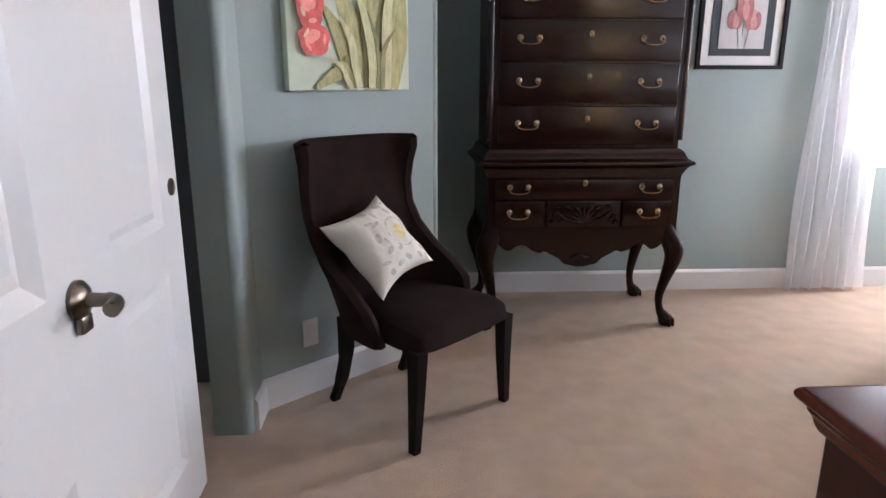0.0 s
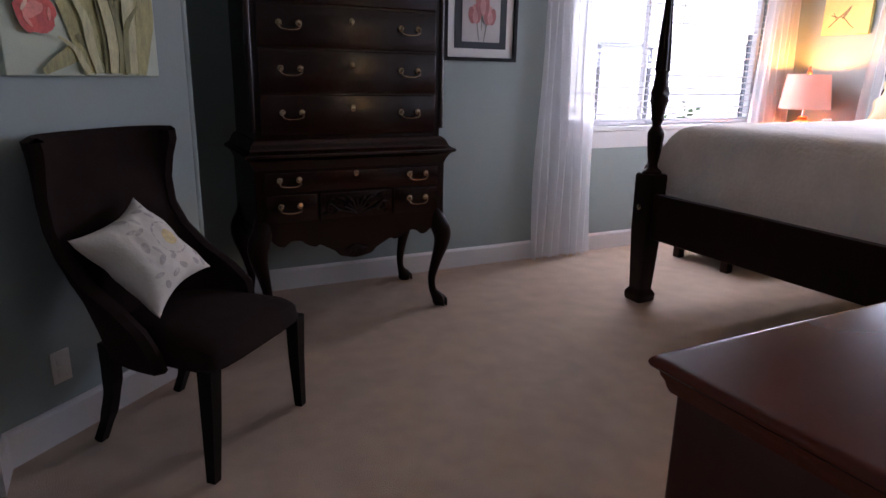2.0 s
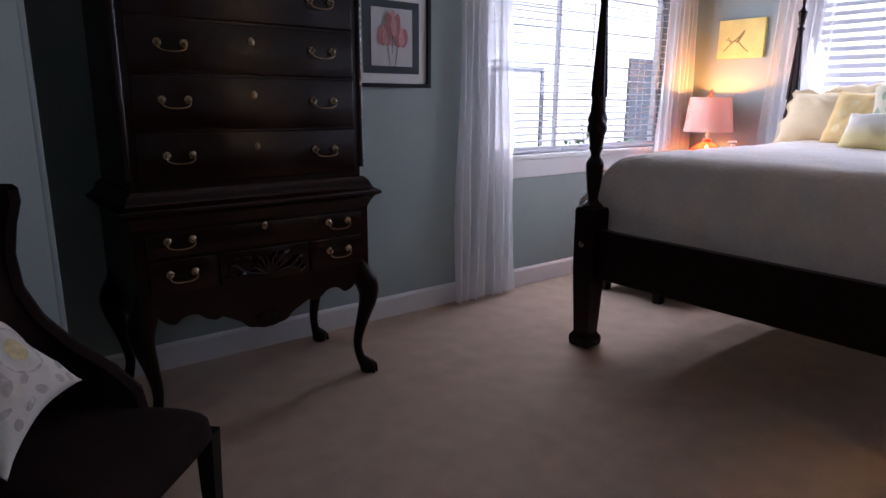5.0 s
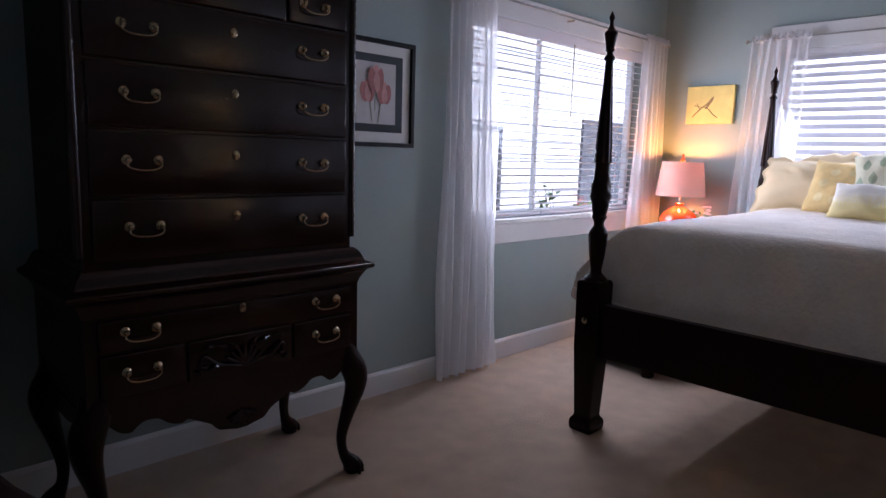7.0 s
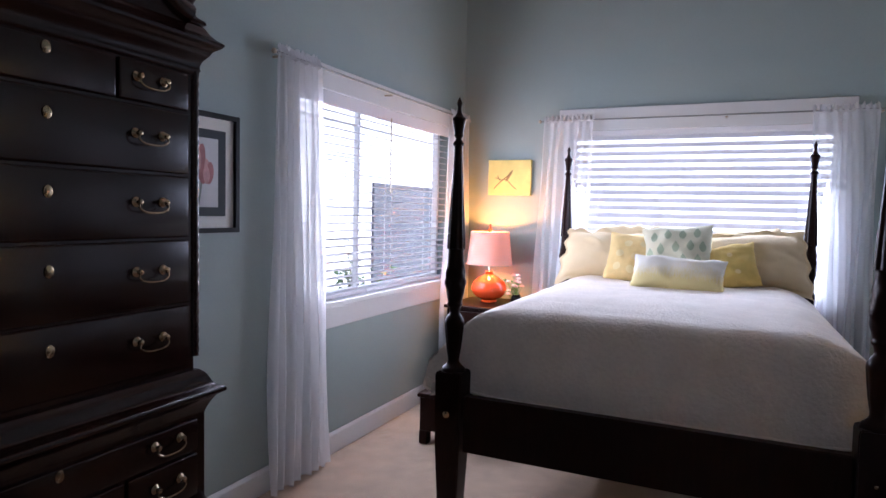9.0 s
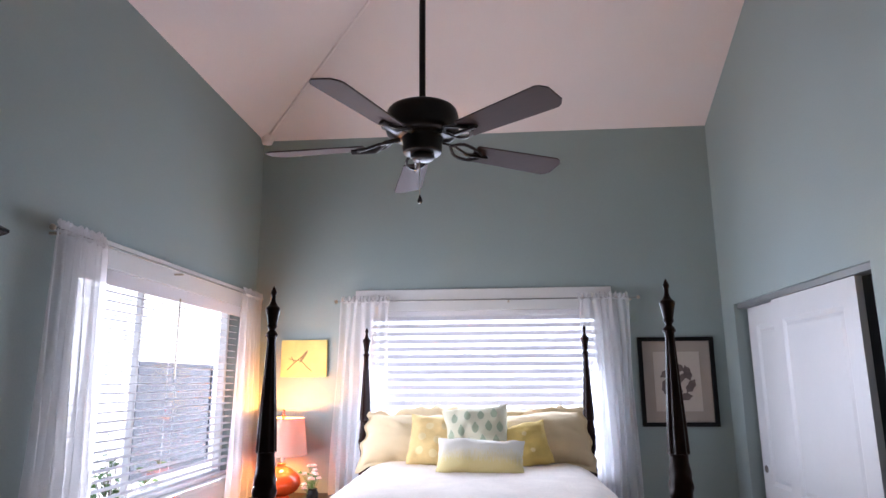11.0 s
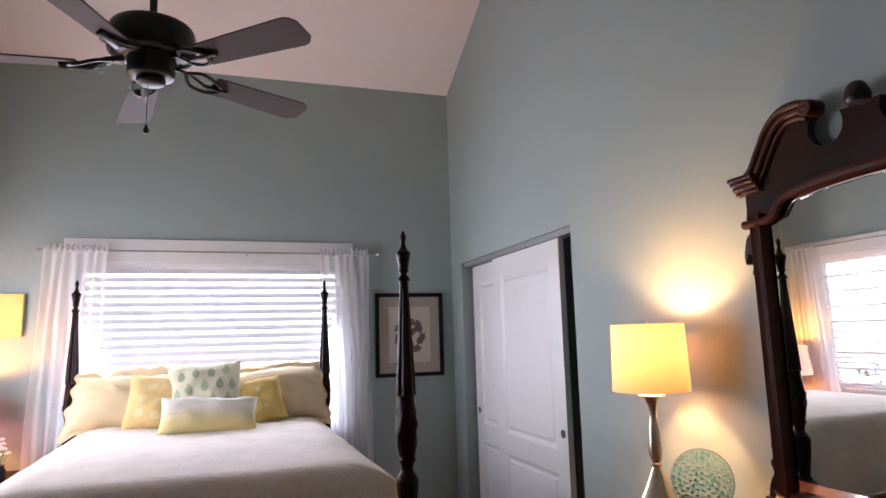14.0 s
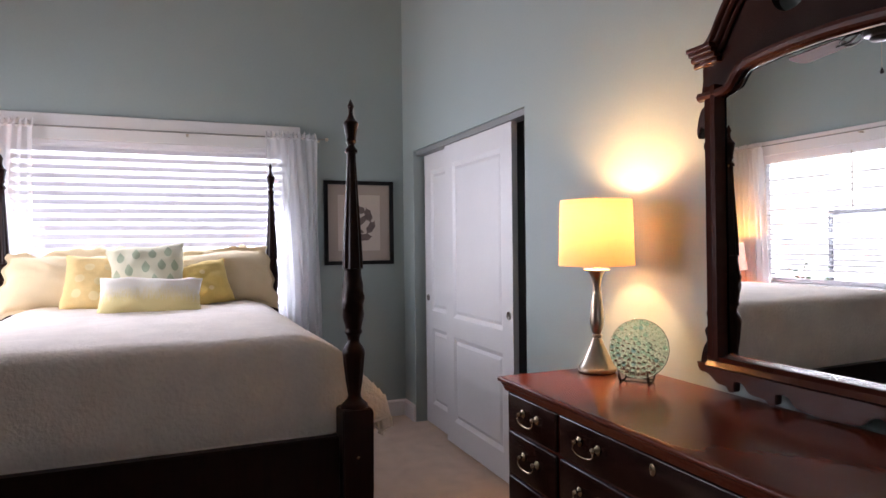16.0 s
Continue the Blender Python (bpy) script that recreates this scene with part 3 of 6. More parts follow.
# ---- curtains ----
def curtain(m, top, bottom, z0, z1, folds, label, seed, out=0.0):
    """A gathered sheer panel: top and bottom are (x0, x1); it hangs at y = 0 and drifts outwards by out."""
    rnd = random.Random(seed)
    ph = [rnd.uniform(0, 6.3) for _ in range(4)]
    ob = thing("curtain", m, label, "curtain", "sheer curtains")
    def at(u, v):
        w = v ** 0.8
        x0, x1 = top[0] + (bottom[0] - top[0]) * w, top[1] + (bottom[1] - top[1]) * w
        fold = folds * (u + 0.015 * math.sin(5 * v + ph[0]))
        amp = 0.012 + 0.022 * min(1, v * 1.4)
        y = amp * math.sin(2 * math.pi * fold + ph[1]) + 0.4 * amp * math.sin(2 * math.pi * fold * 0.47 + ph[2] + v) - out * v
        return (x0 + (x1 - x0) * u + 0.008 * math.sin(9 * v + 12 * u + ph[3]), y, z1 + (z0 - z1) * v + 0.012 * math.sin(2 * math.pi * fold + 1) * (v > 0.97))
    part("panel", grid(at, folds * 9, 36), SHEER, ob, "sheer white voile panel")
    def head(u, v):
        x = top[0] + (top[1] - top[0]) * u
        g = folds * 2 * math.pi
        if v < 0.7:
            q = 2 * math.pi * v / 0.7
            return (x, -0.015 * math.cos(q) + 0.005 * math.sin(2 * g * u + ph[1]), z1 - 0.014 * math.sin(q) + 0.003 * math.sin(1.7 * g * u))
        w = (v - 0.7) / 0.3
        return (x, -0.015 * (1 - w) + (0.005 + 0.010 * w) * math.sin(2 * g * u + ph[1]), z1 + w * (0.036 + 0.009 * math.sin(1.6 * g * u + ph[2]) + 0.006 * math.sin(3.1 * g * u)))
    part("heading", grid(head, folds * 16, 14), SHEER, ob, "gathered rod pocket with a ruffled edge")
    return ob


def rod(m, x0, x1, z, label, mid):
    ob = thing("curtain_rod", m, label, "curtain rod")
    part("rod", tube([(x0, 0, z), (x1, 0, z)], 0.006, 10), TRACK, ob, "thin brushed metal rod")
    for x in (x0, x1):
        bm = bmesh.new()
        bmesh.ops.create_uvsphere(bm, u_segments=12, v_segments=8, radius=0.014, matrix=Matrix.Translation((x, 0, z)))
        part("finial", bm, NICKEL, ob, "small metal ball finial")
    for x in (x0 + 0.06, mid, x1 - 0.06):
        bm = bmesh.new()
        box((x - 0.008, 0.0, z - 0.02), (x + 0.008, 0.055, z - 0.008), 0.002, bm)
        part("bracket", bm, NICKEL, ob, "grey metal bracket", smooth=False)
    return ob


rod(pose(0, NORTH - 0.079, 0), 2.385, 4.86, 2.225, "thin metal curtain rod over the garden window", 3.55)
curtain(pose(0, NORTH - 0.079, 0), (2.41, 2.76), (2.36, 2.87), 0.01, 2.225, 7, "sheer white curtain beside the tall chest, reaching the carpet", 3, 0.0)
curtain(pose(0, NORTH - 0.079, 0), (4.50, 4.84), (4.40, 4.84), 0.01, 2.225, 6, "sheer white curtain in the corner beside the bedside lamp", 8, 0.0)
MC2 = pose(EAST - 0.079, NORTH, 0, 0, 0, -90)
rod(MC2, NORTH - 3.09, NORTH - 0.74, 2.195, "thin metal curtain rod over the bed", NORTH - 1.73)
curtain(MC2, (NORTH - 3.05, NORTH - 2.66), (NORTH - 3.12, NORTH - 2.72), 0.01, 2.195, 6, "sheer white curtain beside the yellow picture", 5)
curtain(MC2, (NORTH - 1.20, NORTH - 0.82), (NORTH - 1.12, NORTH - 0.80), 0.01, 2.195, 6, "sheer white curtain beside the framed leaf print", 11)

# ---- bed ----
TURNED = profile([(0.056, 0.745), (0.050, 0.760), (0.041, 0.768), (0.029, 0.782), (0.026, 0.80), (0.034, 0.848), (0.042, 0.92), (0.045, 0.965), (0.037, 0.987), (0.024, 1.008), (0.027, 1.03), (0.035, 1.045), (0.032, 1.06), (0.036, 1.08), (0.044, 1.13), (0.044, 1.18), (0.038, 1.238), (0.034, 1.292), (0.041, 1.297), (0.041, 1.312), (0.038, 1.387), (0.027, 1.573), (0.018, 1.742), (0.024, 1.758), (0.024, 1.770), (0.013, 1.787), (0.021, 1.802), (0.019, 1.812), (0.026, 1.852), (0.030, 1.876), (0.018, 1.890), (0.010, 1.908), (0.009, 1.928), (0.013, 1.943), (0.008, 1.956), (0.002, 1.970)], 4)


def fluted(prof, seg=64):
    """The turned part of a bed post: carved leaves low on the shaft and flutes above."""
    bm = bmesh.new()
    rings = []
    for r, z in prof:
        ring = []
        for i in range(seg):
            a = 2 * math.pi * i / seg
            k = 1.0
            if 1.30 < z < 1.735:
                k = 1 - 0.17 * (0.5 + 0.5 * math.cos(8 * a))
            elif 1.07 < z < 1.285:
                k = 1 + 0.13 * math.sin(4 * a + 30 * z) * math.sin(70 * z) * math.sin(math.pi * (z - 1.07) / 0.215)
            elif 0.82 < z < 0.95:
                k = 1 - 0.05 * (0.5 + 0.5 * math.cos(10 * a))
            ring.append(bm.verts.new((k * r * math.cos(a), k * r * math.sin(a), z)))
        rings.append(ring)
    for a, b in zip(rings, rings[1:]):
        for i in range(seg):
            bm.faces.new((a[i], a[(i + 1) % seg], b[(i + 1) % seg], b[i]))
    bm.faces.new(rings[-1])
    return bm


def frustum(sections, bm=None, bevel=0.0):
    """Square sections (half-width, z) joined."""
    bm = bm or bmesh.new()
    tmp = bmesh.new()
    rings = [[tmp.verts.new((sx * s, sy * s, z)) for sx, sy in ((-1, -1), (1, -1), (1, 1), (-1, 1))] for s, z in sections]
    for a, b in zip(rings, rings[1:]):
        for i in range(4):
            tmp.faces.new((a[i], a[(i + 1) % 4], b[(i + 1) % 4], b[i]))
    tmp.faces.new(rings[0][::-1]), tmp.faces.new(rings[-1])
    if bevel:
        bmesh.ops.bevel(tmp, geom=tmp.edges[:], offset=bevel, segments=2, affect="EDGES", clamp_overlap=True)
    return join(bm, tmp)


bed = thing("four_poster_bed", pose(0, 0, 0), "dark cherry four-poster bed with carved turned posts", "bed")
turned = fluted(TURNED)
frustum([(0.058, 0.0), (0.062, 0.025), (0.062, 0.05), (0.045, 0.075), (0.046, 0.09), (0.060, 0.42), (0.062, 0.735), (0.055, 0.748)], turned, 0.004)
post = mesh_of("post", turned, EBONY)
CORNERS = {"foot_n": (2.505, 2.765), "foot_s": (2.49, 1.15), "head_n": (4.66, 2.80), "head_s": (4.645, 1.19)}
for x, y in CORNERS.values():
    hang("post", post, bed, pose(x, y, 0))
part("foot_rail", box((2.475, 1.215, 0.385), (2.525, 2.70, 0.640), 0.006), EBONY, bed, smooth=False)
part("side_rail", box((2.57, 2.745, 0.36), (4.60, 2.785, 0.60), 0.006), EBONY, bed, smooth=False)
part("side_rail", box((2.56, 1.15, 0.36), (4.58, 1.19, 0.60), 0.006), EBONY, bed, smooth=False)
hb = slab(profile([(-0.74, 0.5), (-0.74, 1.02), (-0.5, 1.10), (-0.2, 1.20), (0, 1.23), (0.2, 1.20), (0.5, 1.10), (0.74, 1.02), (0.74, 0.5)], 3), 0, 0.035)
bmesh.ops.transform(hb, matrix=pose(4.63, 1.995, 0, 0, 0, -90), verts=hb.verts)
part("headboard", hb, EBONY, bed)
for y in (1.152, 2.765):
    part("bolt_cover", lathe([(0.016, 0), (0.016, 0.004), (0.006, 0.008)], 14, m=pose(2.437, y, 0.56, 0, -90)), BRASS, bed, "round brass bolt cover")

mattress = thing("mattress", pose(0, 0, 0), "thick mattress under the bedspread", "mattress")
part("mattress_body", box((2.60, 1.25, 0.62), (4.60, 2.72, 0.985), 0.06, seg=4), IVORY, mattress)
part("box_spring", box((2.60, 1.25, 0.38), (4.60, 2.72, 0.618), 0.02), IVORY, mattress)

SIDE = [(0.36, 0.44), (0.345, 0.36), (0.315, 0.27), (0.27, 0.18), (0.21, 0.10), (0.14, 0.045), (0.07, 0.014), (0.0, 0.0)]
FOOT = [(0.118, 0.40), (0.117, 0.30), (0.115, 0.21), (0.112, 0.13), (0.104, 0.068), (0.085, 0.026), (0.05, 0.006), (0.0, 0.0)]


HEMS = []


def spread_bm(top=1.022):
    xa = [(2.69 - o, d) for o, d in smooth_curve(FOOT, 3)] + [(2.69 + 1.905 * k / 34, 0) for k in range(1, 35)]
    ya = [(1.36 - o, d) for o, d in smooth_curve(SIDE, 3)] + [(1.36 + 1.20 * k / 30, 0) for k in range(1, 30)] + [(2.56 + o, d) for o, d in smooth_curve(SIDE, 3)[::-1]]
    bm = bmesh.new()
    rows = []
    for x, dx in xa:
        row = []
        for y, dy in ya:
            drop = max(dx, dy) + 0.12 * min(dx, dy)
            skew = 0.014 * (x - 2.5)
            z = top - drop + 0.008 * noise.noise((x * 3, y * 3, 1)) + 0.005 * noise.noise((x * 11, y * 8, 4)) + 0.003 * noise.noise((x * 26, y * 20, 9))
            f = min(1, drop / 0.3)
            ripple = f * (0.012 * math.sin(14 * x + 2 * math.sin(3 * x)) if dy > dx else 0.013 * math.sin(9 * y + 1.5 * math.sin(4 * y)))
            sgn = -1 if y < 2 else 1
            px, py = x - (ripple if dx >= dy else 0) * 0.5, y + skew + (sgn * ripple if dy > dx else 0)
            if dx > 0.02 and dy > 0.02:
                u, v = min(1, (2.69 - x) / 0.115), min(1, (1.36 - y if y < 2 else y - 2.56) / 0.36)
                px += 0.115 * u * (1 - math.sqrt(1 - 0.55 * v * v)) + 0.01 * min(1, min(dx, dy) / 0.1)
                py -= sgn * 0.36 * v * (1 - math.sqrt(1 - 0.22 * u * u)) - sgn * 0.085 * min(1, dx / 0.3) * min(1, dy / 0.3)
                z += 0.22 * min(dx, dy)
            row.append(bm.verts.new((px, py, z)))
        rows.append(row)
    HEMS.extend([[v.co.copy() for v in rows[0]], [r[0].co.copy() for r in rows], [r[-1].co.copy() for r in rows]])
    for a, b in zip(rows, rows[1:]):
        for i in range(len(a) - 1):
            bm.faces.new((a[i], b[i], b[i + 1], a[i + 1]))
    r = bmesh.ops.extrude_face_region(bm, geom=bm.faces[:])
    bmesh.ops.recalc_face_normals(bm, faces=bm.faces)
    for v in [v for v in r["geom"] if isinstance(v, bmesh.types.BMVert)]:
        v.co.z += 0.006
    return bm


spread = thing("bedspread", pose(0, 0, 0), "cream textured bedspread draped over the bed", "bedspread")
part("cover", spread_bm(), SPREAD, spread)
for pts in HEMS:
    part("hem", tube([p + Vector((0, 0, 0.003)) for p in pts], 0.006, 6), SPREAD, spread, "stitched hem")


def pillow_point(a, b, side, w, h, t, pinch, seed, flange):
    """A point of a pillow's skin at a, b from -1 to 1; side 1 is the front."""
    fa, fb = min(1, abs(a) / (1 - flange)), min(1, abs(b) / (1 - flange * w / h))
    e = max(0.0, (1 - fa ** 2.6)) * max(0.0, (1 - fb ** 2.6))
    x = w / 2 * a * (1 - pinch * (1 - b * b) * abs(a) ** 3)
    z = h / 2 * b * (1 - pinch * (1 - a * a) * abs(b) ** 3)
    wr = 0.014 * noise.noise((a * 2.2 + seed, b * 2.2, side)) * e + 0.004 * noise.noise((a * 5 + seed, b * 6, side)) * e ** 0.5
    z += 0.018 * noise.noise((a * 1.7 + seed, 3.1, b)) * abs(b) ** 2
    if flange or seed in (3, 7):
        up = (b + 1) / 2
        x *= 1.0 - 0.07 * up ** 1.5
        z -= (0.012 * abs(a) ** 5 + 0.012 * math.cos(2.2 * a + seed)) * up ** 2
        outer = -a if seed in (1, 3) else a
        z -= 0.075 * max(0.0, outer) ** 3 * (1 - up) ** 2
        x += (0.018 * noise.noise((b * 3.2 + seed, a, 7.0)) + 0.010 * math.sin(11 * b + seed)) * abs(a) ** 6
        z += (0.022 * noise.noise((a * 4.5 + seed, 1.3, 6.0)) + 0.006 * math.sin(17 * a + seed)) * abs(b) ** 6
        fold = math.sin(13 * (a * 0.8 + 0.5 * b) + 3 * noise.noise((a * 2, b * 2, seed)))
        wr += 0.017 * fold * e ** 0.7 * max(0.0, noise.noise((a * 1.6 + 5 * seed, b * 1.6, 2.0)) + 0.25)
    elif seed in (4, 5, 6, 9):
        wr += 0.006 * math.sin(11 * a * b + seed) * e ** 0.6
        x += 0.008 * noise.noise((b * 4 + seed, 1.0, 0.0)) * abs(a) ** 4
        z += 0.008 * noise.noise((a * 5 + seed, 2.0, 0.0)) * abs(b) ** 4
    wave = (0.012 * math.sin(9 * a + seed) * (b > 0) + 0.010 * math.sin(8 * b + seed)) * (1 - e) ** 4 * (flange > 0)
    return (x, -side * (0.002 + t / 2 * e ** 0.55) + wr + wave, z + h / 2)


def pillow_bm(w, h, t, pinch=0.07, n=44, seed=0, flange=0.0):
    bm = bmesh.new()
    for side in (1, -1):
        grid(lambda u, v: pillow_point(2 * u - 1, 2 * v - 1, side, w, h, t, pinch, seed, flange), n, n, bm)
    bmesh.ops.remove_doubles(bm, verts=bm.verts, dist=0.006 if flange == 0 else 0.0001)
    return bm


def pillow(name, m, w, h, t, material, label, group="bed pillows", seed=0, pinch=0.07, flange=0.0):
    ob = thing(name, m, label, "pillow", group)
    part("cushion", pillow_bm(w, h, t, pinch, seed=seed, flange=flange), material, ob)
    return ob


def on_pillow(ob, w, h, t, shapes, material, name, label, seed=0, pinch=0.07):
    """Thin printed or sewn spots that follow the pillow's front. shapes: (a, b, size a, size b, turn, pointed)."""
    for a0, b0, sa, sb, turn, point in shapes:
        bm = bmesh.new()
        def put(a, b):
            q = pillow_point(max(-0.97, min(0.97, a)), max(-0.97, min(0.97, b)), 1, w, h, t, pinch, seed, 0.0)
            return bm.verts.new((q[0], q[1] - 0.0016, q[2]))
        rings = [[put(a0, b0)] * 18]
        for f in (0.35, 0.7, 1.0):
            ring = []
            for k in range(18):
                q = 2 * math.pi * k / 18
                x, y = f * sa * math.cos(q), f * sb * math.sin(q)
                if point and y > 0:
                    x *= 1 - 0.75 * y / sb
                sn, cs = math.sin(turn), math.cos(turn)
                ring.append(put(a0 + x * cs - y * sn * h / w, b0 + x * sn * w / h + y * cs))
            rings.append(ring)
        for k in range(18):
            j = (k + 1) % 18
            bm.faces.new((rings[0][0], rings[1][k], rings[1][j]))
            for r1, r2 in zip(rings[1:], rings[2:]):
                bm.faces.new((r1[k], r2[k], r2[j], r1[j]))
        part(name, bm, material, ob, label)


PT = 1.022
pillow("bed_pillow", pose(4.44, 2.42, PT - 0.02, -24, 3, -94), 0.79, 0.39, 0.24, LINEN, "large pale yellow cotton pillow in a flanged case", seed=1, pinch=0.02, flange=0.07)
pillow("bed_pillow", pose(4.44, 1.565, PT - 0.02, -24, -3, -86), 0.79, 0.39, 0.24, LINEN, "large pale yellow cotton pillow in a flanged case", seed=2, pinch=0.02, flange=0.07)
pillow("bed_pillow", pose(4.55, 2.24, PT - 0.02, -15, 1, -90), 0.74, 0.39, 0.16, LINEN, "large pale yellow cotton pillow behind the others", seed=3, pinch=0.02)
pillow("bed_pillow", pose(4.55, 1.62, PT - 0.02, -15, -1, -90), 0.66, 0.39, 0.16, LINEN, "large pale yellow cotton pillow behind the others", seed=7, pinch=0.02)
sq = pillow("throw_pillow", pose(4.31, 2.245, PT - 0.015, -26, 3, -95), 0.44, 0.36, 0.17, YELLOW, "square yellow cushion with pale dots", "throw pillows", seed=4)
on_pillow(sq, 0.44, 0.36, 0.17, [(a, b, 0.13, 0.15, 0, 0) for a, b in ((-0.55, -0.5), (-0.1, -0.62), (-0.5, 0.0), (0.0, -0.1), (0.45, -0.45), (0.5, 0.1), (-0.3, 0.45), (0.2, 0.45), (0.62, 0.55))], PALE_DOT, "printed_dot", "pale yellow dot", seed=4)
sq = pillow("throw_pillow", pose(4.28, 1.645, PT - 0.015, -26, -11, -84), 0.38, 0.31, 0.15, MUSTARD, "square mustard yellow cushion with white buttons", "throw pillows", seed=5)
on_pillow(sq, 0.38, 0.31, 0.15, [(0.15, 0.35, 0.09, 0.10, 0, 0), (0.30, -0.40, 0.09, 0.10, 0, 0), (-0.4, 0.0, 0.09, 0.1, 0, 0)], PALE_DOT, "button", "pale covered button", seed=5)
sq = pillow("throw_pillow", pose(4.25, 1.965, PT - 0.015, -24, -4, -91), 0.45, 0.43, 0.17, IVORY, "ivory square cushion printed with green leaves", "throw pillows", seed=6)
on_pillow(sq, 0.45, 0.43, 0.17, [(a, b, 0.105, 0.185, 0.0, 1) for a, b in ((-0.62, 0.55), (-0.22, 0.6), (0.18, 0.62), (0.58, 0.66), (-0.42, 0.12), (0.0, 0.18), (0.4, 0.22), (0.74, 0.2), (-0.62, -0.3), (-0.2, -0.3), (0.2, -0.25), (0.6, -0.25), (-0.75, 0.0))], GREEN_DOT, "printed_leaf", "sage green leaf", seed=6)
pillow("throw_pillow", pose(3.97, 1.95, PT - 0.012, -34, 2, -91), 0.55, 0.235, 0.15, DIPDYE, "ivory oblong cushion shaded pale yellow below", "throw pillows", seed=9, pinch=0.05)

# ---- low step beside the bed ----
step = thing("bed_step", pose(3.40, 2.90, 0), "low dark wooden bed step on bracket feet", "step stool")
part("tread", box((0, 0, 0.30), (0.36, 0.50, 0.325), 0.005), EBONY, step, smooth=False)
part("case", box((0.015, 0.015, 0.09), (0.345, 0.485, 0.299)), EBONY, step, smooth=False)
for x, y in ((0.01, 0.01), (0.29, 0.01), (0.01, 0.43), (0.29, 0.43)):
    part("foot", box((x, y, 0), (x + 0.06, y + 0.06, 0.089), 0.008), EBONY, step, smooth=False)


# ---- brass pulls ----
def bail_mesh(w=0.092):
    bm = bmesh.new()
    for s in (-1, 1):
        lathe([(0.0, 0.0), (0.014, 0.0), (0.015, 0.003), (0.011, 0.006), (0.006, 0.010), (0.006, 0.016), (0.009, 0.019), (0.007, 0.024), (0.0, 0.026)], 12, bm, pose(s * w / 2, 0, 0, 90), close=False)
    tube(smooth_curve([(-w / 2, -0.019, 0), (-w / 2 - 0.004, -0.022, -0.016), (-w / 2 + 0.014, -0.024, -0.028), (0, -0.025, -0.031), (w / 2 - 0.014, -0.024, -0.028), (w / 2 + 0.004, -0.022, -0.016), (w / 2, -0.019, 0)], 4), 0.0029, 8, bm)
    return mesh_of("pull", bm, BRASS)


BAIL = bail_mesh()
KEY = mesh_of("escutcheon", lathe([(0.0, 0.0), (0.012, 0.0), (0.012, 0.002), (0.007, 0.004), (0.0, 0.004)], 14, m=pose(0, 0, 0, 90) @ Matrix.Diagonal((1, 1.35, 1, 1)), close=False), BRASS)


def drawer(parent, x0, x1, z0, z1, y, pulls, key=None, material=None, name="drawer"):
    """A lipped drawer front at depth y, with pulls at x and maybe a keyhole."""
    bm = box((x0, y - 0.012, z0), (x1, y + 0.01, z1), 0.006, seg=3)
    d = part(name, bm, material or MAHOG, parent, smooth=True)
    z = (z0 + z1) / 2 + 0.012
    for x in pulls:
        hang("pull", BAIL, d, pose(x, y - 0.012, z), "aged brass bail pull")
    if key is not None:
        hang("escutcheon", KEY, d, pose(key, y - 0.0125, z + 0.02), "brass keyhole plate")
    return d


# ---- tall chest on cabriole legs ----
chest = thing("high_chest", pose(0.902, 3.12, 0), "dark mahogany highboy chest on cabriole legs with brass pulls", "chest of drawers")
part("lower_case", box((-0.495, 0.03, 0.50), (0.495, 0.60, 0.872), 0.004), MAHOG, chest, smooth=False)
part("upper_case", box((-0.478, 0.06, 0.935), (0.478, 0.58, 1.93), 0.004), MAHOG, chest, smooth=False)


def ring_moulding(hw, y0, y1, prof, bm=None):
    """A moulding round the front and two sides of a case: prof (out, z)."""
    bm = bm or bmesh.new()
    rows = []
    for o, z in prof:
        rows.append([bm.verts.new(p) for p in ((-hw - o, y1, z), (-hw - o, y0 - o, z), (hw + o, y0 - o, z), (hw + o, y1, z))])
    for a, b in zip(rows, rows[1:]):
        for i in range(3):
            bm.faces.new((a[i], a[i + 1], b[i + 1], b[i]))
    bm.faces.new(rows[0]), bm.faces.new(rows[-1][::-1])
    return bm


part("waist_moulding", ring_moulding(0.495, 0.03, 0.60, profile([(0.0, 0.806), (0.006, 0.824), (0.024, 0.856), (0.043, 0.866), (0.047, 0.874), (0.043, 0.884), (0.022, 0.894), (0.012, 0.910), (0.004, 0.928), (-0.012, 0.944)], 2)), MAHOG, chest)
part("cornice", ring_moulding(0.486, 0.06, 0.58, profile([(0.002, 1.872), (0.010, 1.885), (0.008, 1.898), (0.016, 1.918), (0.030, 1.935), (0.034, 1.946), (0.056, 1.962), (0.060, 1.974), (0.045, 1.984), (0.030, 1.998), (0.020, 2.016), (0.006, 2.030)], 2)), MAHOG, chest)
Y = 0.06
for z0, z1 in ((0.965, 1.153), (1.162, 1.358), (1.367, 1.552), (1.561, 1.745)):
    drawer(chest, -0.448, 0.448, z0, z1, Y, (-0.30, 0.30), 0.0)
drawer(chest, -0.448, -0.205, 1.755, 1.868, Y, (-0.305,))
drawer(chest, -0.195, 0.195, 1.755, 1.868, Y, (), 0.0)
drawer(chest, 0.205, 0.448, 1.755, 1.868, Y, (0.305,))
drawer(chest, -0.455, 0.455, 0.695, 0.795, 0.03, (-0.335, 0.335), 0.0)
drawer(chest, -0.455, -0.20, 0.55, 0.686, 0.03, (-0.335,))
drawer(chest, 0.20, 0.455, 0.55, 0.686, 0.03, (0.335,))
mid = drawer(chest, -0.19, 0.19, 0.55, 0.686, 0.03, ())
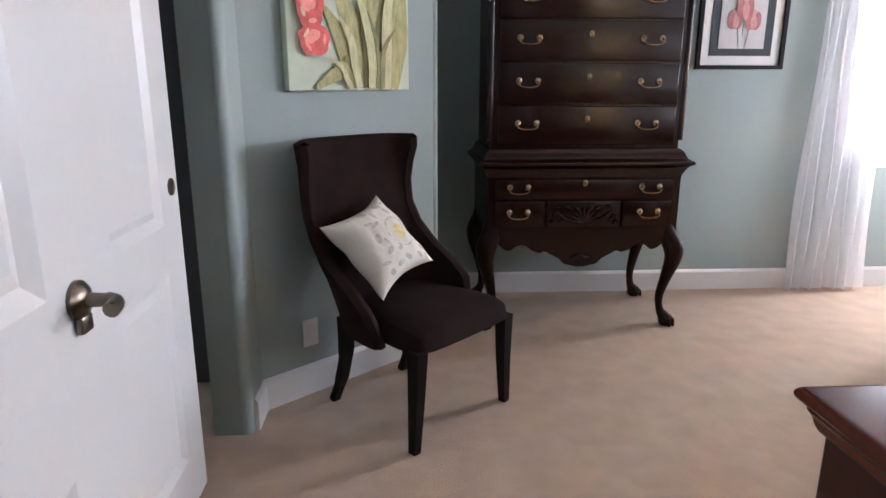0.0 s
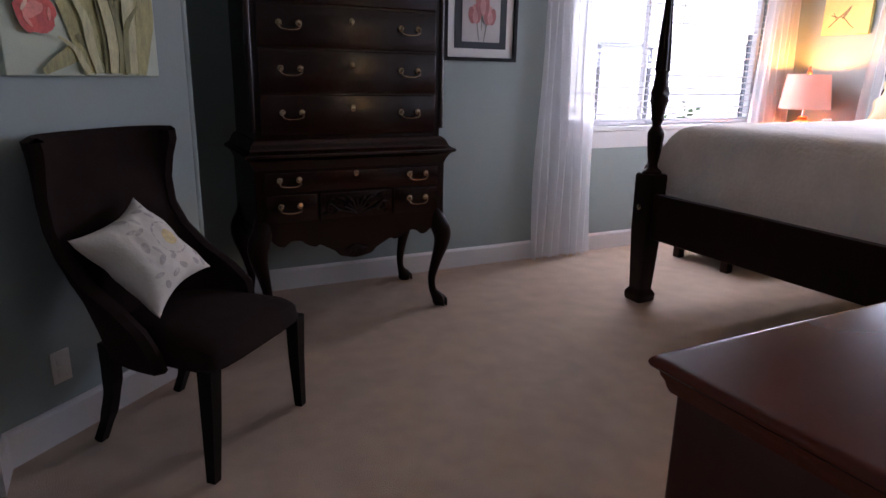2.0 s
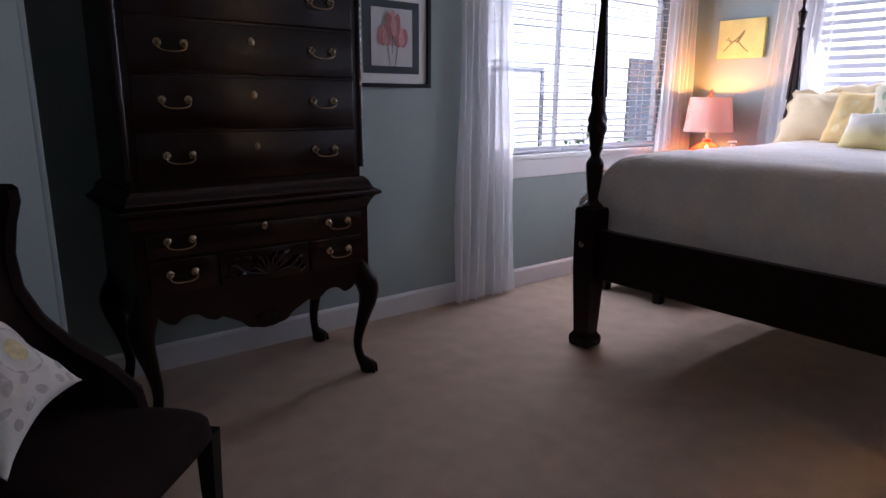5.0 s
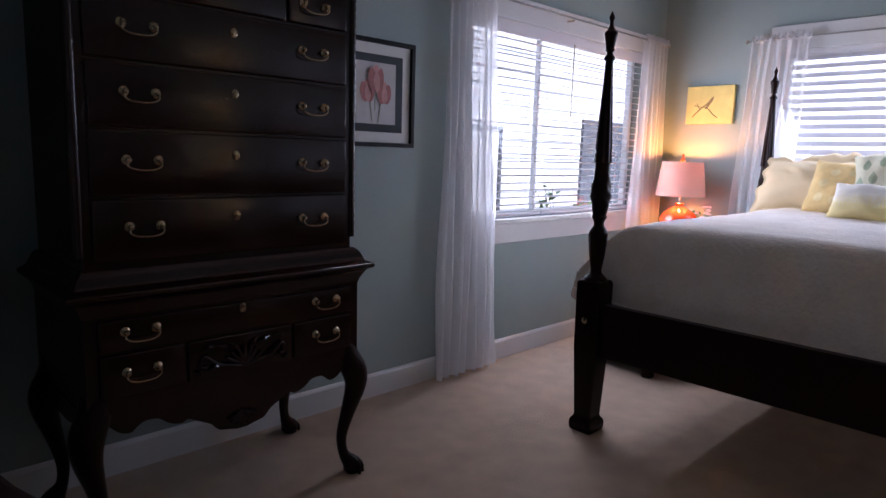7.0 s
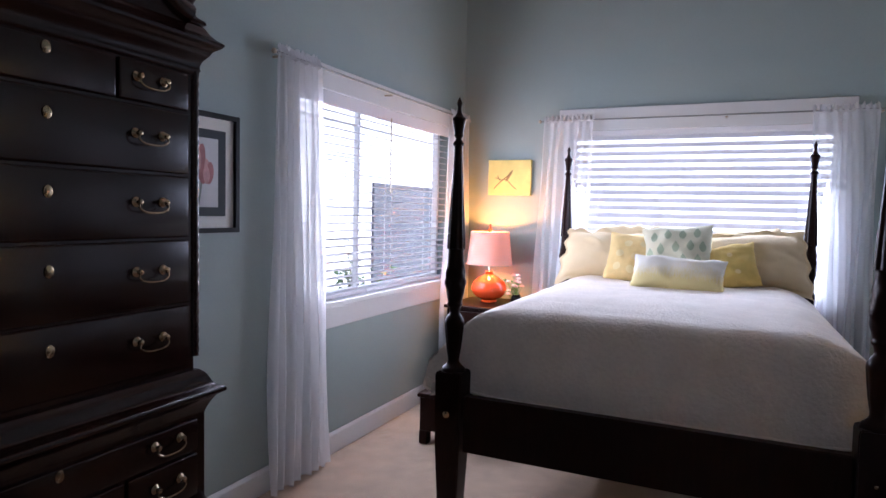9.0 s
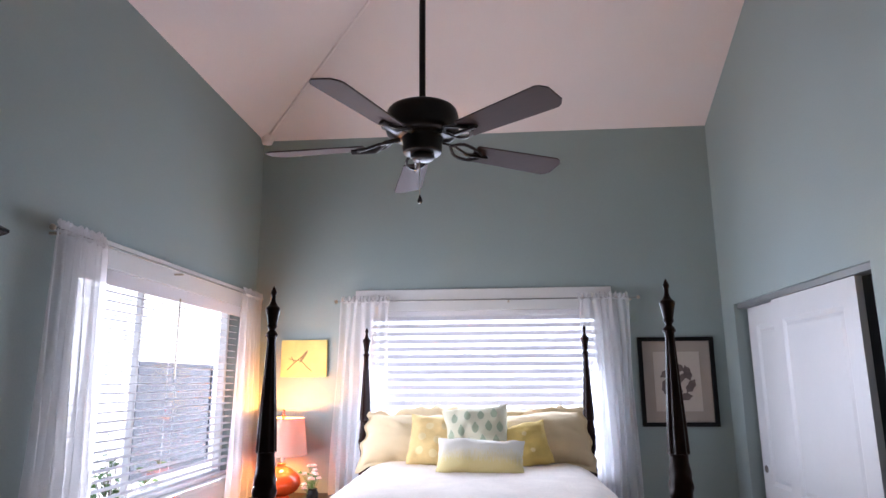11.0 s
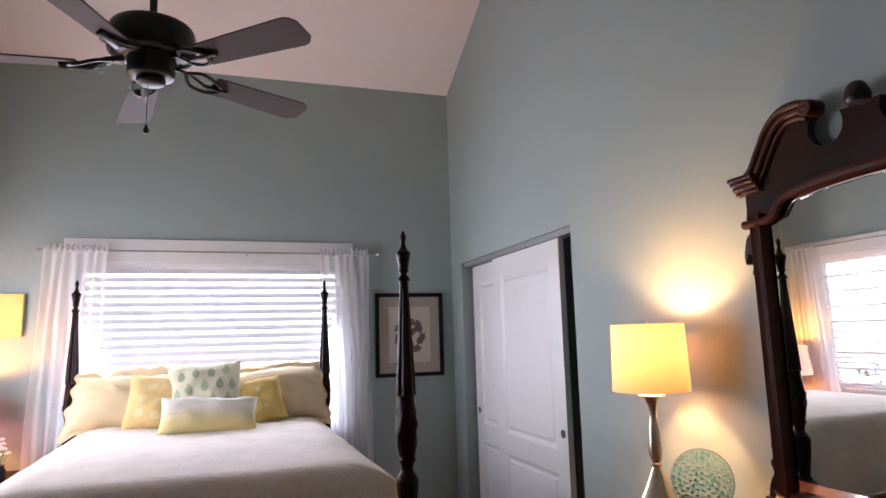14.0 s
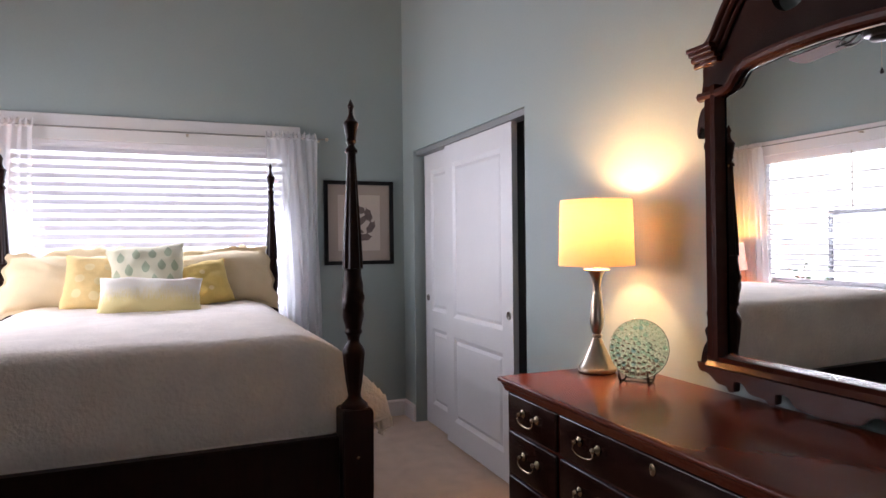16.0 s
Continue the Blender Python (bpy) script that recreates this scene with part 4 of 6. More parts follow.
for k in range(9):
    a = radians(-80 + 20 * k)
    part("shell_lobe", tube([(0, 0.012, 0.575), (0.035 * math.sin(a), 0.006, 0.575 + 0.035 * math.cos(a)), (0.075 * math.sin(a), 0.008, 0.578 + 0.07 * math.cos(a))], [0.006, 0.009, 0.006], 8), MAHOG, mid, "carved shell lobe")
for s in (-1, 1):
    for x, z, l, turn in ((0.035, 0.645, 0.05, 0.9), (0.075, 0.650, 0.05, 0.4), (0.105, 0.585, 0.05, -0.3), (0.165, 0.575, 0.03, 0.6), (0.125, 0.655, 0.035, -0.5)):
        part("carved_leaf", tube([(s * (x - l / 2 * math.cos(turn)), 0.014, z - l / 2 * math.sin(turn)), (s * x, 0.008, z + 0.006), (s * (x + l / 2 * math.cos(turn)), 0.014, z + l / 2 * math.sin(turn))], [0.003, 0.010, 0.002], 8), MAHOG, mid, "carved acanthus leaf")
    part("leaf_scroll", tube(smooth_curve([(s * 0.05, 0.012, 0.58), (s * 0.10, 0.010, 0.60), (s * 0.14, 0.010, 0.63), (s * 0.155, 0.012, 0.60), (s * 0.135, 0.012, 0.59)], 4), 0.008, 8), MAHOG, mid, "carved leaf scroll")
half = [(0.44, 0.47), (0.405, 0.435), (0.37, 0.425), (0.35, 0.44), (0.325, 0.452), (0.285, 0.448), (0.255, 0.425), (0.215, 0.412), (0.19, 0.420), (0.165, 0.408), (0.135, 0.392), (0.11, 0.378), (0.085, 0.352), (0.05, 0.344), (0.02, 0.336)]
for k in range(7):
    a = radians(-66 + 22 * k)
    part("apron_lobe", tube([(0, 0.036, 0.405), (0.028 * math.sin(a), 0.028, 0.405 - 0.03 * math.cos(a)), (0.06 * math.sin(a), 0.031, 0.405 - 0.055 * math.cos(a))], [0.005, 0.010, 0.007], 8), MAHOG, chest, "carved shell lobe on the apron")
low = profile(half, 3)
outline = [(-x, z) for x, z in low] + [(x, z) for x, z in low[::-1]]
outline = outline + [(0.44, 0.52), (-0.44, 0.52)]
part("apron", slab(outline, 0.035, 0.06, bevel=0.003), MAHOG, chest, "scalloped carved apron")
for s in (-1, 1):
    bm = slab([(0.08, 0.51), (0.12, 0.455), (0.25, 0.43), (0.38, 0.43), (0.50, 0.455), (0.54, 0.51)], 0, 0.02)
    bmesh.ops.transform(bm, matrix=pose(s * 0.475, 0.0, 0, 0, 0, 90) , verts=bm.verts)
    part("side_apron", bm, MAHOG, chest)


def cabriole(sx, sy):
    pts = smooth_curve([(0, 0, 0.56), (0.012, 0.012, 0.50), (0.038, 0.03, 0.435), (0.040, 0.034, 0.37), (0.018, 0.018, 0.27), (-0.002, 0.0, 0.16), (0.004, 0.004, 0.085), (0.024, 0.022, 0.045), (0.032, 0.03, 0.025), (0.034, 0.032, 0.004)], 4)
    rad = [r[0] for r in smooth_curve([(0.045,), (0.05,), (0.052,), (0.043,), (0.030,), (0.022,), (0.021,), (0.034,), (0.040,), (0.032,)], 4)]
    bm = tube([(sx * x, sy * y, z) for x, y, z in pts], rad, 14)
    for a in (-35, 0, 35):
        d = Vector((sx, sy, 0)).normalized()
        d.rotate(Euler((0, 0, radians(a))))
        c = Vector((sx * 0.03, sy * 0.028, 0))
        tube([c + d * 0.02 + Vector((0, 0, 0.055)), c + d * 0.042 + Vector((0, 0, 0.03)), c + d * 0.046 + Vector((0, 0, 0.003))], [0.009, 0.009, 0.006], 8, bm)
    return bm


for sx, sy, y in ((-1, -1, 0.075), (1, -1, 0.075), (-1, 1, 0.535), (1, 1, 0.535)):
    part("leg", cabriole(sx, sy * (1 if sy < 0 else 0.3)), EBONY, chest, "carved cabriole leg with claw foot", m=pose(sx * 0.455, y, 0))


def swan_neck(s, x0, x1, z0, z1, t=0.035):
    """One half of a broken scroll pediment, from the eave (x0, z0) to the scroll (x1, z1)."""
    dx, dz = x1 - x0, z1 - z0
    path = [(x0, z0), (x0 + 0.22 * dx, z0 + 0.10 * dz), (x0 + 0.42 * dx, z0 + 0.42 * dz), (x0 + 0.62 * dx, z0 + 0.86 * dz), (x0 + 0.82 * dx, z1), (x1, z0 + 0.88 * dz), (x1 + 0.03 * dx, z0 + 0.68 * dz), (x1 - 0.10 * dx, z0 + 0.60 * dz)]
    pts = smooth_curve(path, 5)
    return tube([(s * x, 0, z) for x, z in pts], [t * (1 - 0.25 * i / len(pts)) for i in range(len(pts))], 10, flat=1.0)


for s in (-1, 1):
    part("pediment_scroll", swan_neck(s, 0.44, 0.10, 2.045, 2.37, 0.034), MAHOG, chest, "swan-neck scroll of the pediment", m=pose(0, 0.045, 0))
tym = profile([(-0.44, 2.0), (-0.40, 2.04), (-0.30, 2.17), (-0.20, 2.27), (-0.14, 2.24), (-0.11, 2.15), (-0.06, 2.08), (0, 2.06), (0.06, 2.08), (0.11, 2.15), (0.14, 2.24), (0.20, 2.27), (0.30, 2.17), (0.40, 2.04), (0.44, 2.0)], 3)
part("tympanum", slab(tym, 0.04, 0.07), MAHOG, chest)
FINIAL = profile([(0.022, 0.0), (0.026, 0.012), (0.012, 0.025), (0.016, 0.04), (0.030, 0.07), (0.032, 0.085), (0.014, 0.10), (0.018, 0.108), (0.012, 0.118), (0.022, 0.15), (0.024, 0.175), (0.014, 0.20), (0.004, 0.206)], 3)
for x in (-0.474, 0.474):
    fb = frustum([(0.042, -0.034), (0.040, -0.020), (0.022, -0.006), (0.018, 0.006)], bevel=0.002)
    lathe(FINIAL, 16, fb)
    part("finial", fb, EBONY, chest, "turned urn finial", m=pose(x, 0.085, 2.056) @ Matrix.Diagonal((1, 1, 0.80, 1)))

for s in (-1, 1):
    bm = bmesh.new()
    rings = []
    for k in range(91):
        z = 0.985 + 0.90 * k / 90
        rings.append([bm.verts.new((0.016 * (1 + 0.10 * math.cos(3 * (q - 70 * z * s))) * math.cos(q), 0.016 * (1 + 0.10 * math.cos(3 * (q - 70 * z * s))) * math.sin(q), z)) for q in [2 * math.pi * i / 14 for i in range(14)]])
    for a, b in zip(rings, rings[1:]):
        for i in range(14):
            bm.faces.new((a[i], a[(i + 1) % 14], b[(i + 1) % 14], b[i]))
    part("rope_column", bm, MAHOG, chest, "rope-twist corner column", m=pose(s * 0.482, 0.066, 0))

# ---- dresser ----
DX0, DX1 = 0.474, 2.135
dresser = thing("dresser", pose((DX0 + DX1) / 2, 0.672, 0, 0, 0, 180), "long polished mahogany dresser with brass pulls", "dresser")
hw = (DX1 - DX0) / 2 - 0.025
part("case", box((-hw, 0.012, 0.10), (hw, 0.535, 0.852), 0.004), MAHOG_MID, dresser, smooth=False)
tb = bmesh.new()
ringp = profile([(0.002, 0.844), (0.006, 0.852), (0.008, 0.860), (0.013, 0.868), (0.014, 0.874), (0.022, 0.878), (0.025, 0.886), (0.020, 0.894), (0.010, 0.896)], 2)
rows = []
for o, z in ringp:
    rows.append([tb.verts.new(p) for p in ((-hw - o, 0.535, z), (-hw - o, 0.0 - o + 0.005, z), (hw + o, 0.0 - o + 0.005, z), (hw + o, 0.535, z))])
for a, b in zip(rows, rows[1:]):
    for i in range(4):
        tb.faces.new((a[i], a[(i + 1) % 4], b[(i + 1) % 4], b[i]))
tb.faces.new(rows[0]), tb.faces.new(rows[-1][::-1])
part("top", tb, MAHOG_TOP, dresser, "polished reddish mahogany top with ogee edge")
cols = ((-hw + 0.02, -hw + 0.345), (-hw + 0.365, hw - 0.365), (hw - 0.345, hw - 0.02))
for r in range(4):
    z1 = 0.842 - (0, 0.140, 0.305, 0.480)[r]
    z0 = 0.842 - (0.130, 0.295, 0.470, 0.655)[r]
    for ci, (x0, x1) in enumerate(cols):
        c = (x0 + x1) / 2
        drawer(dresser, x0, x1, z0, z1, 0.012, (c,) if ci != 1 else (c - 0.28, c + 0.28), None if ci != 1 else c)
part("base_moulding", ring_moulding(hw, 0.012, 0.535, profile([(0.0, 0.18), (0.012, 0.165), (0.018, 0.15), (0.018, 0.095)], 2)), MAHOG, dresser)
for x in (-hw + 0.06, hw - 0.06):
    for y in (0.05, 0.48):
        part("foot", frustum([(0.045, 0.0), (0.055, 0.03), (0.06, 0.095)], bevel=0.004), MAHOG, dresser, m=pose(x, y, 0))

# ---- wall mirror ----
mirror = thing("wall_mirror", pose(1.207, SOUTH + 0.003, 0, 0.47, 0, 180.1), "large mahogany framed mirror with scrolled pediment", "mirror")
gx = 0.375
gl = [(-gx, 1.0), (gx, 1.0), (gx, 1.87), (0.30, 1.885), (0.265, 1.935), (0.15, 1.95), (0, 1.955), (-0.15, 1.95), (-0.265, 1.935), (-0.30, 1.885), (-gx, 1.87)]
part("mirror_glass", slab(gl, -0.032, -0.02), MIRROR, mirror, "silvered mirror glass", smooth=False)


def band(outer, inner, y0, y1, bm=None):
    """A flat ring between two outlines of equal length."""
    bm = bm or bmesh.new()
    n = len(outer)
    a, b = [bm.verts.new((x, y0, z)) for x, z in outer], [bm.verts.new((x, y0, z)) for x, z in inner]
    c, d = [bm.verts.new((x, y1, z)) for x, z in outer], [bm.verts.new((x, y1, z)) for x, z in inner]
    for i in range(n):
        j = (i + 1) % n
        bm.faces.new((a[i], a[j], b[j], b[i])), bm.faces.new((a[i], c[i], c[j], a[j])), bm.faces.new((b[i], b[j], d[j], d[i]))
    return bm


bev = [(-gx + 0.022, 1.022), (gx - 0.022, 1.022), (gx - 0.022, 1.855), (0.285, 1.872), (0.25, 1.915), (0.14, 1.928), (0, 1.933), (-0.14, 1.928), (-0.25, 1.915), (-0.285, 1.872), (-gx + 0.022, 1.855)]
bm = bmesh.new()
va, vb = [bm.verts.new((x, -0.0335, z)) for x, z in gl], [bm.verts.new((x, -0.0362, z)) for x, z in bev]
for i in range(len(gl)):
    j = (i + 1) % len(gl)
    bm.faces.new((va[i], va[j], vb[j], vb[i]))
part("mirror_bevel", bm, MIRROR, mirror, "bevelled edge of the glass", smooth=False)
# stiles with wavy ears, moulded inner edge
ear = smooth_curve([(0.375, 0.985), (0.463, 0.955), (0.478, 0.985), (0.466, 1.03), (0.450, 1.06), (0.460, 1.09), (0.443, 1.115), (0.452, 1.15), (0.436, 1.18), (0.430, 1.30), (0.430, 1.58), (0.443, 1.64), (0.436, 1.67), (0.454, 1.71), (0.440, 1.745), (0.458, 1.775), (0.474, 1.74), (0.482, 1.77), (0.466, 1.83), (0.446, 1.85), (0.456, 1.90), (0.443, 1.93), (0.450, 1.97), (0.375, 1.975)], 3)
for s in (-1, 1):
    part("stile", slab([(s * x, z) for x, z in ear], -0.03, -0.004, bevel=0.003), MAHOG, mirror, "frame side with scalloped ear", smooth=False)
    st = strip([(-0.03, 0.0), (-0.058, 0.006), (-0.062, 0.02), (-0.05, 0.034), (-0.056, 0.05), (-0.03, 0.06)], 1.0, 1.90)
    bmesh.ops.transform(st, matrix=Matrix(((0, 0, s, s * (gx - 0.006)), (0, 1, 0, 0), (1, 0, 0, 0), (0, 0, 0, 1))), verts=st.verts)
    part("inner_moulding", st, MAHOG_MID, mirror)
bs = strip([(-0.03, 0.0), (-0.05, 0.0), (-0.064, 0.014), (-0.05, 0.03), (-0.056, 0.046), (-0.03, 0.05)], -gx - 0.05, gx + 0.05)
bmesh.ops.transform(bs, matrix=pose(0, 0, 0.968), verts=bs.verts)
part("bottom_moulding", bs, MAHOG_MID, mirror)
sc = smooth_curve([(0.47, 0.985), (0.458, 0.958), (0.42, 0.952), (0.385, 0.928), (0.350, 0.924), (0.335, 0.909), (0.312, 0.914), (0.308, 0.944), (0.280, 0.942), (0.255, 0.918), (0.205, 0.914), (0.185, 0.902), (0.160, 0.908), (0.155, 0.938), (0.120, 0.936), (0.09, 0.910), (0.0, 0.903)], 3)
part("bottom_scallop", slab([(-x, z) for x, z in sc] + [(x, z) for x, z in sc[::-1]], -0.056, -0.032, bevel=0.003), MAHOG_MID, mirror, "scalloped lower edge of the frame", smooth=False)
# crest board with two round openings
crest = bmesh.new()
lowc = [(0.455, 1.865), (0.40, 1.865), (0.345, 1.87), (0.315, 1.885), (0.295, 1.915), (0.27, 1.935), (0.15, 1.945), (0.0, 1.95)]
hole = (0.115, 2.115, 0.06)
NECK = smooth_curve([(0.475, 2.022), (0.43, 2.026), (0.39, 2.052), (0.352, 2.11), (0.305, 2.172), (0.25, 2.205), (0.19, 2.208), (0.15, 2.192)], 5)
upc = [(0.0, 2.145), (0.06, 2.145)] + [(hole[0] + hole[2] * math.cos(radians(a)), hole[1] + hole[2] * math.sin(radians(a))) for a in range(150, 431, 14)] + [(0.15, 2.188), (0.19, 2.20), (0.25, 2.196), (0.30, 2.166), (0.345, 2.105), (0.385, 2.045), (0.43, 2.01), (0.445, 1.99), (0.445, 1.93)]


def reeded_neck(s):
    """A swan-neck moulding of three reeds that ends in a short drum."""
    bm = bmesh.new()
    for off, t, y in ((0.0, 0.013, -0.052), (0.022, 0.013, -0.046), (0.042, 0.009, -0.038)):
        pts = []
        for k, (x, z) in enumerate(NECK):
            a, b = NECK[max(0, k - 1)], NECK[min(len(NECK) - 1, k + 1)]
            tx, tz = b[0] - a[0], b[1] - a[1]
            n = math.hypot(tx, tz)
            pts.append((s * (x + off * tz / n * -1), y, z + off * tx / n))
        tube(pts, t, 10, bm)
    lathe(profile([(0.0, 0.0), (0.024, 0.0), (0.027, 0.008), (0.025, 0.05), (0.020, 0.058), (0.012, 0.056), (0.0, 0.061)], 2), 20, bm, pose(s * 0.142, -0.02, 2.178, 90))
    return bm


for s in (-1, 1):
    part("crest", slab([(s * x, z) for x, z in lowc[::-1] if x >= 0] + [(s * x, z) for x, z in upc[::-1]], -0.034, -0.004), MAHOG, mirror, "crest board with round opening", smooth=False)
    part("pediment_scroll", reeded_neck(s), MAHOG_MID, mirror, "moulded swan-neck scroll")
    co = bmesh.new()
    for k, (o, z) in enumerate(((0.0, 1.975), (0.010, 1.99), (0.025, 2.005), (0.03, 2.02))):
        box((s * 0.37 if s > 0 else -0.445 - o, -0.05 - o, z), (0.445 + o if s > 0 else -0.37, -0.03, z + 0.016), 0.003, co)
    part("eave_moulding", co, MAHOG_MID, mirror)
    cm = bmesh.new()
    tube(smooth_curve([(s * 0.45, -0.045, 1.872), (s * 0.37, -0.045, 1.872), (s * 0.325, -0.045, 1.885), (s * 0.295, -0.045, 1.92), (s * 0.25, -0.045, 1.942), (s * 0.12, -0.045, 1.956), (0, -0.045, 1.96)], 4), 0.016, 8, cm)
    part("crest_moulding", cm, MAHOG_MID, mirror)
rf = bmesh.new()
lathe(profile([(0.030, 0), (0.034, 0.012), (0.033, 0.03), (0.024, 0.052), (0.012, 0.062), (0.0, 0.065)], 3), 20, rf, pose(0, -0.035, 2.144))
part("center_plinth_finial", rf, MAHOG, mirror, "small domed finial")

# ---- table lamps ----
def shade_bm(r0, r1, z0, z1):
    bm = bmesh.new()
    for k in (0.0, 0.003):
        lathe([(r0 - k, z0), (r1 - k, z1)], 48, bm, close=False)
    return bm


lamp1 = thing("table_lamp", pose(2.04, 0.31, 0.8975), "lit brushed nickel table lamp with cream drum shade", "table lamp")
part("base", lathe(profile([(0.068, 0.0), (0.071, 0.004), (0.071, 0.016), (0.067, 0.021), (0.056, 0.040), (0.038, 0.078), (0.024, 0.110), (0.016, 0.128)], 3), 40), NICKEL, lamp1, "flared brushed nickel foot")
part("column", lathe(profile([(0.014, 0.128), (0.019, 0.132), (0.019, 0.140), (0.014, 0.145), (0.021, 0.158), (0.026, 0.185), (0.026, 0.215), (0.022, 0.260), (0.016, 0.295), (0.0145, 0.315), (0.018, 0.345), (0.026, 0.372), (0.034, 0.384)], 3), 32), NICKEL, lamp1, "turned brushed nickel column")
part("drip_pan", lathe(profile([(0.030, 0.384), (0.047, 0.386), (0.048, 0.390), (0.040, 0.393), (0.014, 0.395), (0.012, 0.43), (0.012, 0.47)], 2), 32), NICKEL, lamp1, "flat nickel collar under the shade")
part("shade", shade_bm(0.143, 0.135, 0.405, 0.655), SHADE, lamp1, "cream cloth drum shade glowing warm")
bm = bmesh.new()
for a in range(3):
    tube([(0, 0, 0.64), (0.135 * math.cos(a * 2.1), 0.135 * math.sin(a * 2.1), 0.64)], 0.002, 5, bm)
tube([(0, 0, 0.47), (0.05, 0, 0.52), (0.05, 0, 0.60), (0, 0, 0.645)], 0.002, 5, bm)
tube([(0, 0, 0.47), (-0.05, 0, 0.52), (-0.05, 0, 0.60), (0, 0, 0.645)], 0.002, 5, bm)
lathe([(0.006, 0.645), (0.008, 0.655), (0.003, 0.668)], 10, bm)
part("harp", bm, NICKEL, lamp1)

stand = thing("nightstand", pose(4.38, 3.09, -0.01), "dark wooden nightstand in the corner beside the bed", "nightstand")
part("top", box((-0.02, -0.02, 0.73), (0.56, 0.58, 0.755), 0.006), EBONY, stand, smooth=False)
part("case", box((0.0, 0.0, 0.10), (0.54, 0.56, 0.729), 0.004), EBONY, stand, smooth=False)
for z0, z1 in ((0.13, 0.41), (0.43, 0.71)):
    d = part("drawer", box((-0.014, 0.03, z0), (0.0, 0.53, z1), 0.004), EBONY, stand, smooth=False)
    hang("pull", BAIL, d, pose(-0.014, 0.28, (z0 + z1) / 2, 0, 0, -90), "aged brass bail pull")
for x in (0.04, 0.50):
    for y in (0.04, 0.52):
        part("foot", frustum([(0.03, 0), (0.038, 0.099)]), EBONY, stand, m=pose(x, y, 0))

lamp2 = thing("table_lamp", pose(4.68, 3.42, 0.7455), "lit orange ceramic table lamp with white tapered shade", "table lamp")
part("base", lathe(profile([(0.060, 0.0), (0.066, 0.005), (0.066, 0.016), (0.060, 0.022), (0.105, 0.045), (0.138, 0.085), (0.143, 0.120), (0.125, 0.165), (0.075, 0.205), (0.040, 0.222), (0.030, 0.230), (0.034, 0.242), (0.026, 0.25)], 4), 40), ORANGE, lamp2, "glossy orange ceramic globe")
part("stem", lathe([(0.012, 0.25), (0.012, 0.40), (0.004, 0.41)], 14), NICKEL, lamp2)
part("shade", shade_bm(0.183, 0.152, 0.305, 0.566), SHADE_PINK, lamp2, "white cloth shade glowing pinkish")
bm = bmesh.new()
for a in range(3):
    tube([(0, 0, 0.552), (0.15 * math.cos(a * 2.1), 0.15 * math.sin(a * 2.1), 0.552)], 0.002, 5, bm)
lathe(profile([(0.006, 0.55), (0.016, 0.575), (0.014, 0.59), (0.006, 0.605), (0.010, 0.615), (0.002, 0.63)], 3), 14, bm)
part("finial", bm, ORANGE, lamp2, "orange finial")

# ---- glass plate on its stand ----
plate = thing("glass_plate", pose(1.835, 0.285, 0.905, -14, 0, 45 + 180 - 10), "round plate of clear aqua glass beads", "decorative plate")
R = 0.105
disc = lathe(profile([(0.0, 0.0), (0.05, 0.001), (0.09, 0.005), (R, 0.010), (R, 0.014), (0.09, 0.009), (0.05, 0.005), (0.0, 0.004)], 2), 40, close=False)
bmesh.ops.transform(disc, matrix=pose(0, 0, R, 90), verts=disc.verts)
part("plate_body", disc, AQUA_PALE, plate)
bead = bmesh.new()
bmesh.ops.create_icosphere(bead, subdivisions=2, radius=1.0)
beads = [mesh_of("bead", bead.copy(), m) for m in AQUA]
bead.free()
rnd = random.Random(4)
for ring in range(0, 6):
    n = max(1, round(2 * math.pi * ring))
    for k in range(n):
        r, a = 0.0188 * ring, 2 * math.pi * (k + 0.5 * (ring % 2)) / n
        me = beads[rnd.choice((0, 0, 0, 1, 1, 1, 1, 2))]
        hang("bead", me, plate, pose(r * math.cos(a), -0.0165 - 0.03 * r * r / R, R + r * math.sin(a)) @ Matrix.Diagonal((0.0092, 0.0125, 0.0092, 1)))
easel = thing("plate_stand", pose(1.835, 0.285, 0.8965, 0, 0, 45 + 180 - 10), "small black wire plate stand", "plate stand")
for s in (-1, 1):
    part("wire", tube(smooth_curve([(s * 0.05, -0.055, 0.045), (s * 0.05, -0.062, 0.035), (s * 0.05, -0.05, 0.024), (s * 0.05, -0.042, 0.008), (s * 0.05, -0.055, 0.003), (s * 0.05, -0.03, 0.003), (s * 0.05, 0.02, 0.006), (s * 0.045, 0.05, 0.06), (s * 0.03, 0.065, 0.13)], 4), 0.0028, 6), BLACKFRAME, easel)
    part("curl", tube([(s * 0.05, -0.055 - 0.012 * math.cos(q) * (1 - 0.06 * k), 0.018 + 0.014 * math.sin(q) * (1 - 0.06 * k)) for k, q in enumerate([i * 0.62 for i in range(11)])], 0.0026, 6), BLACKFRAME, easel, "curled black wire foot")
part("cross_wire", tube([(-0.05, 0.02, 0.006), (0.05, 0.02, 0.006)], 0.0028, 6), BLACKFRAME, easel)

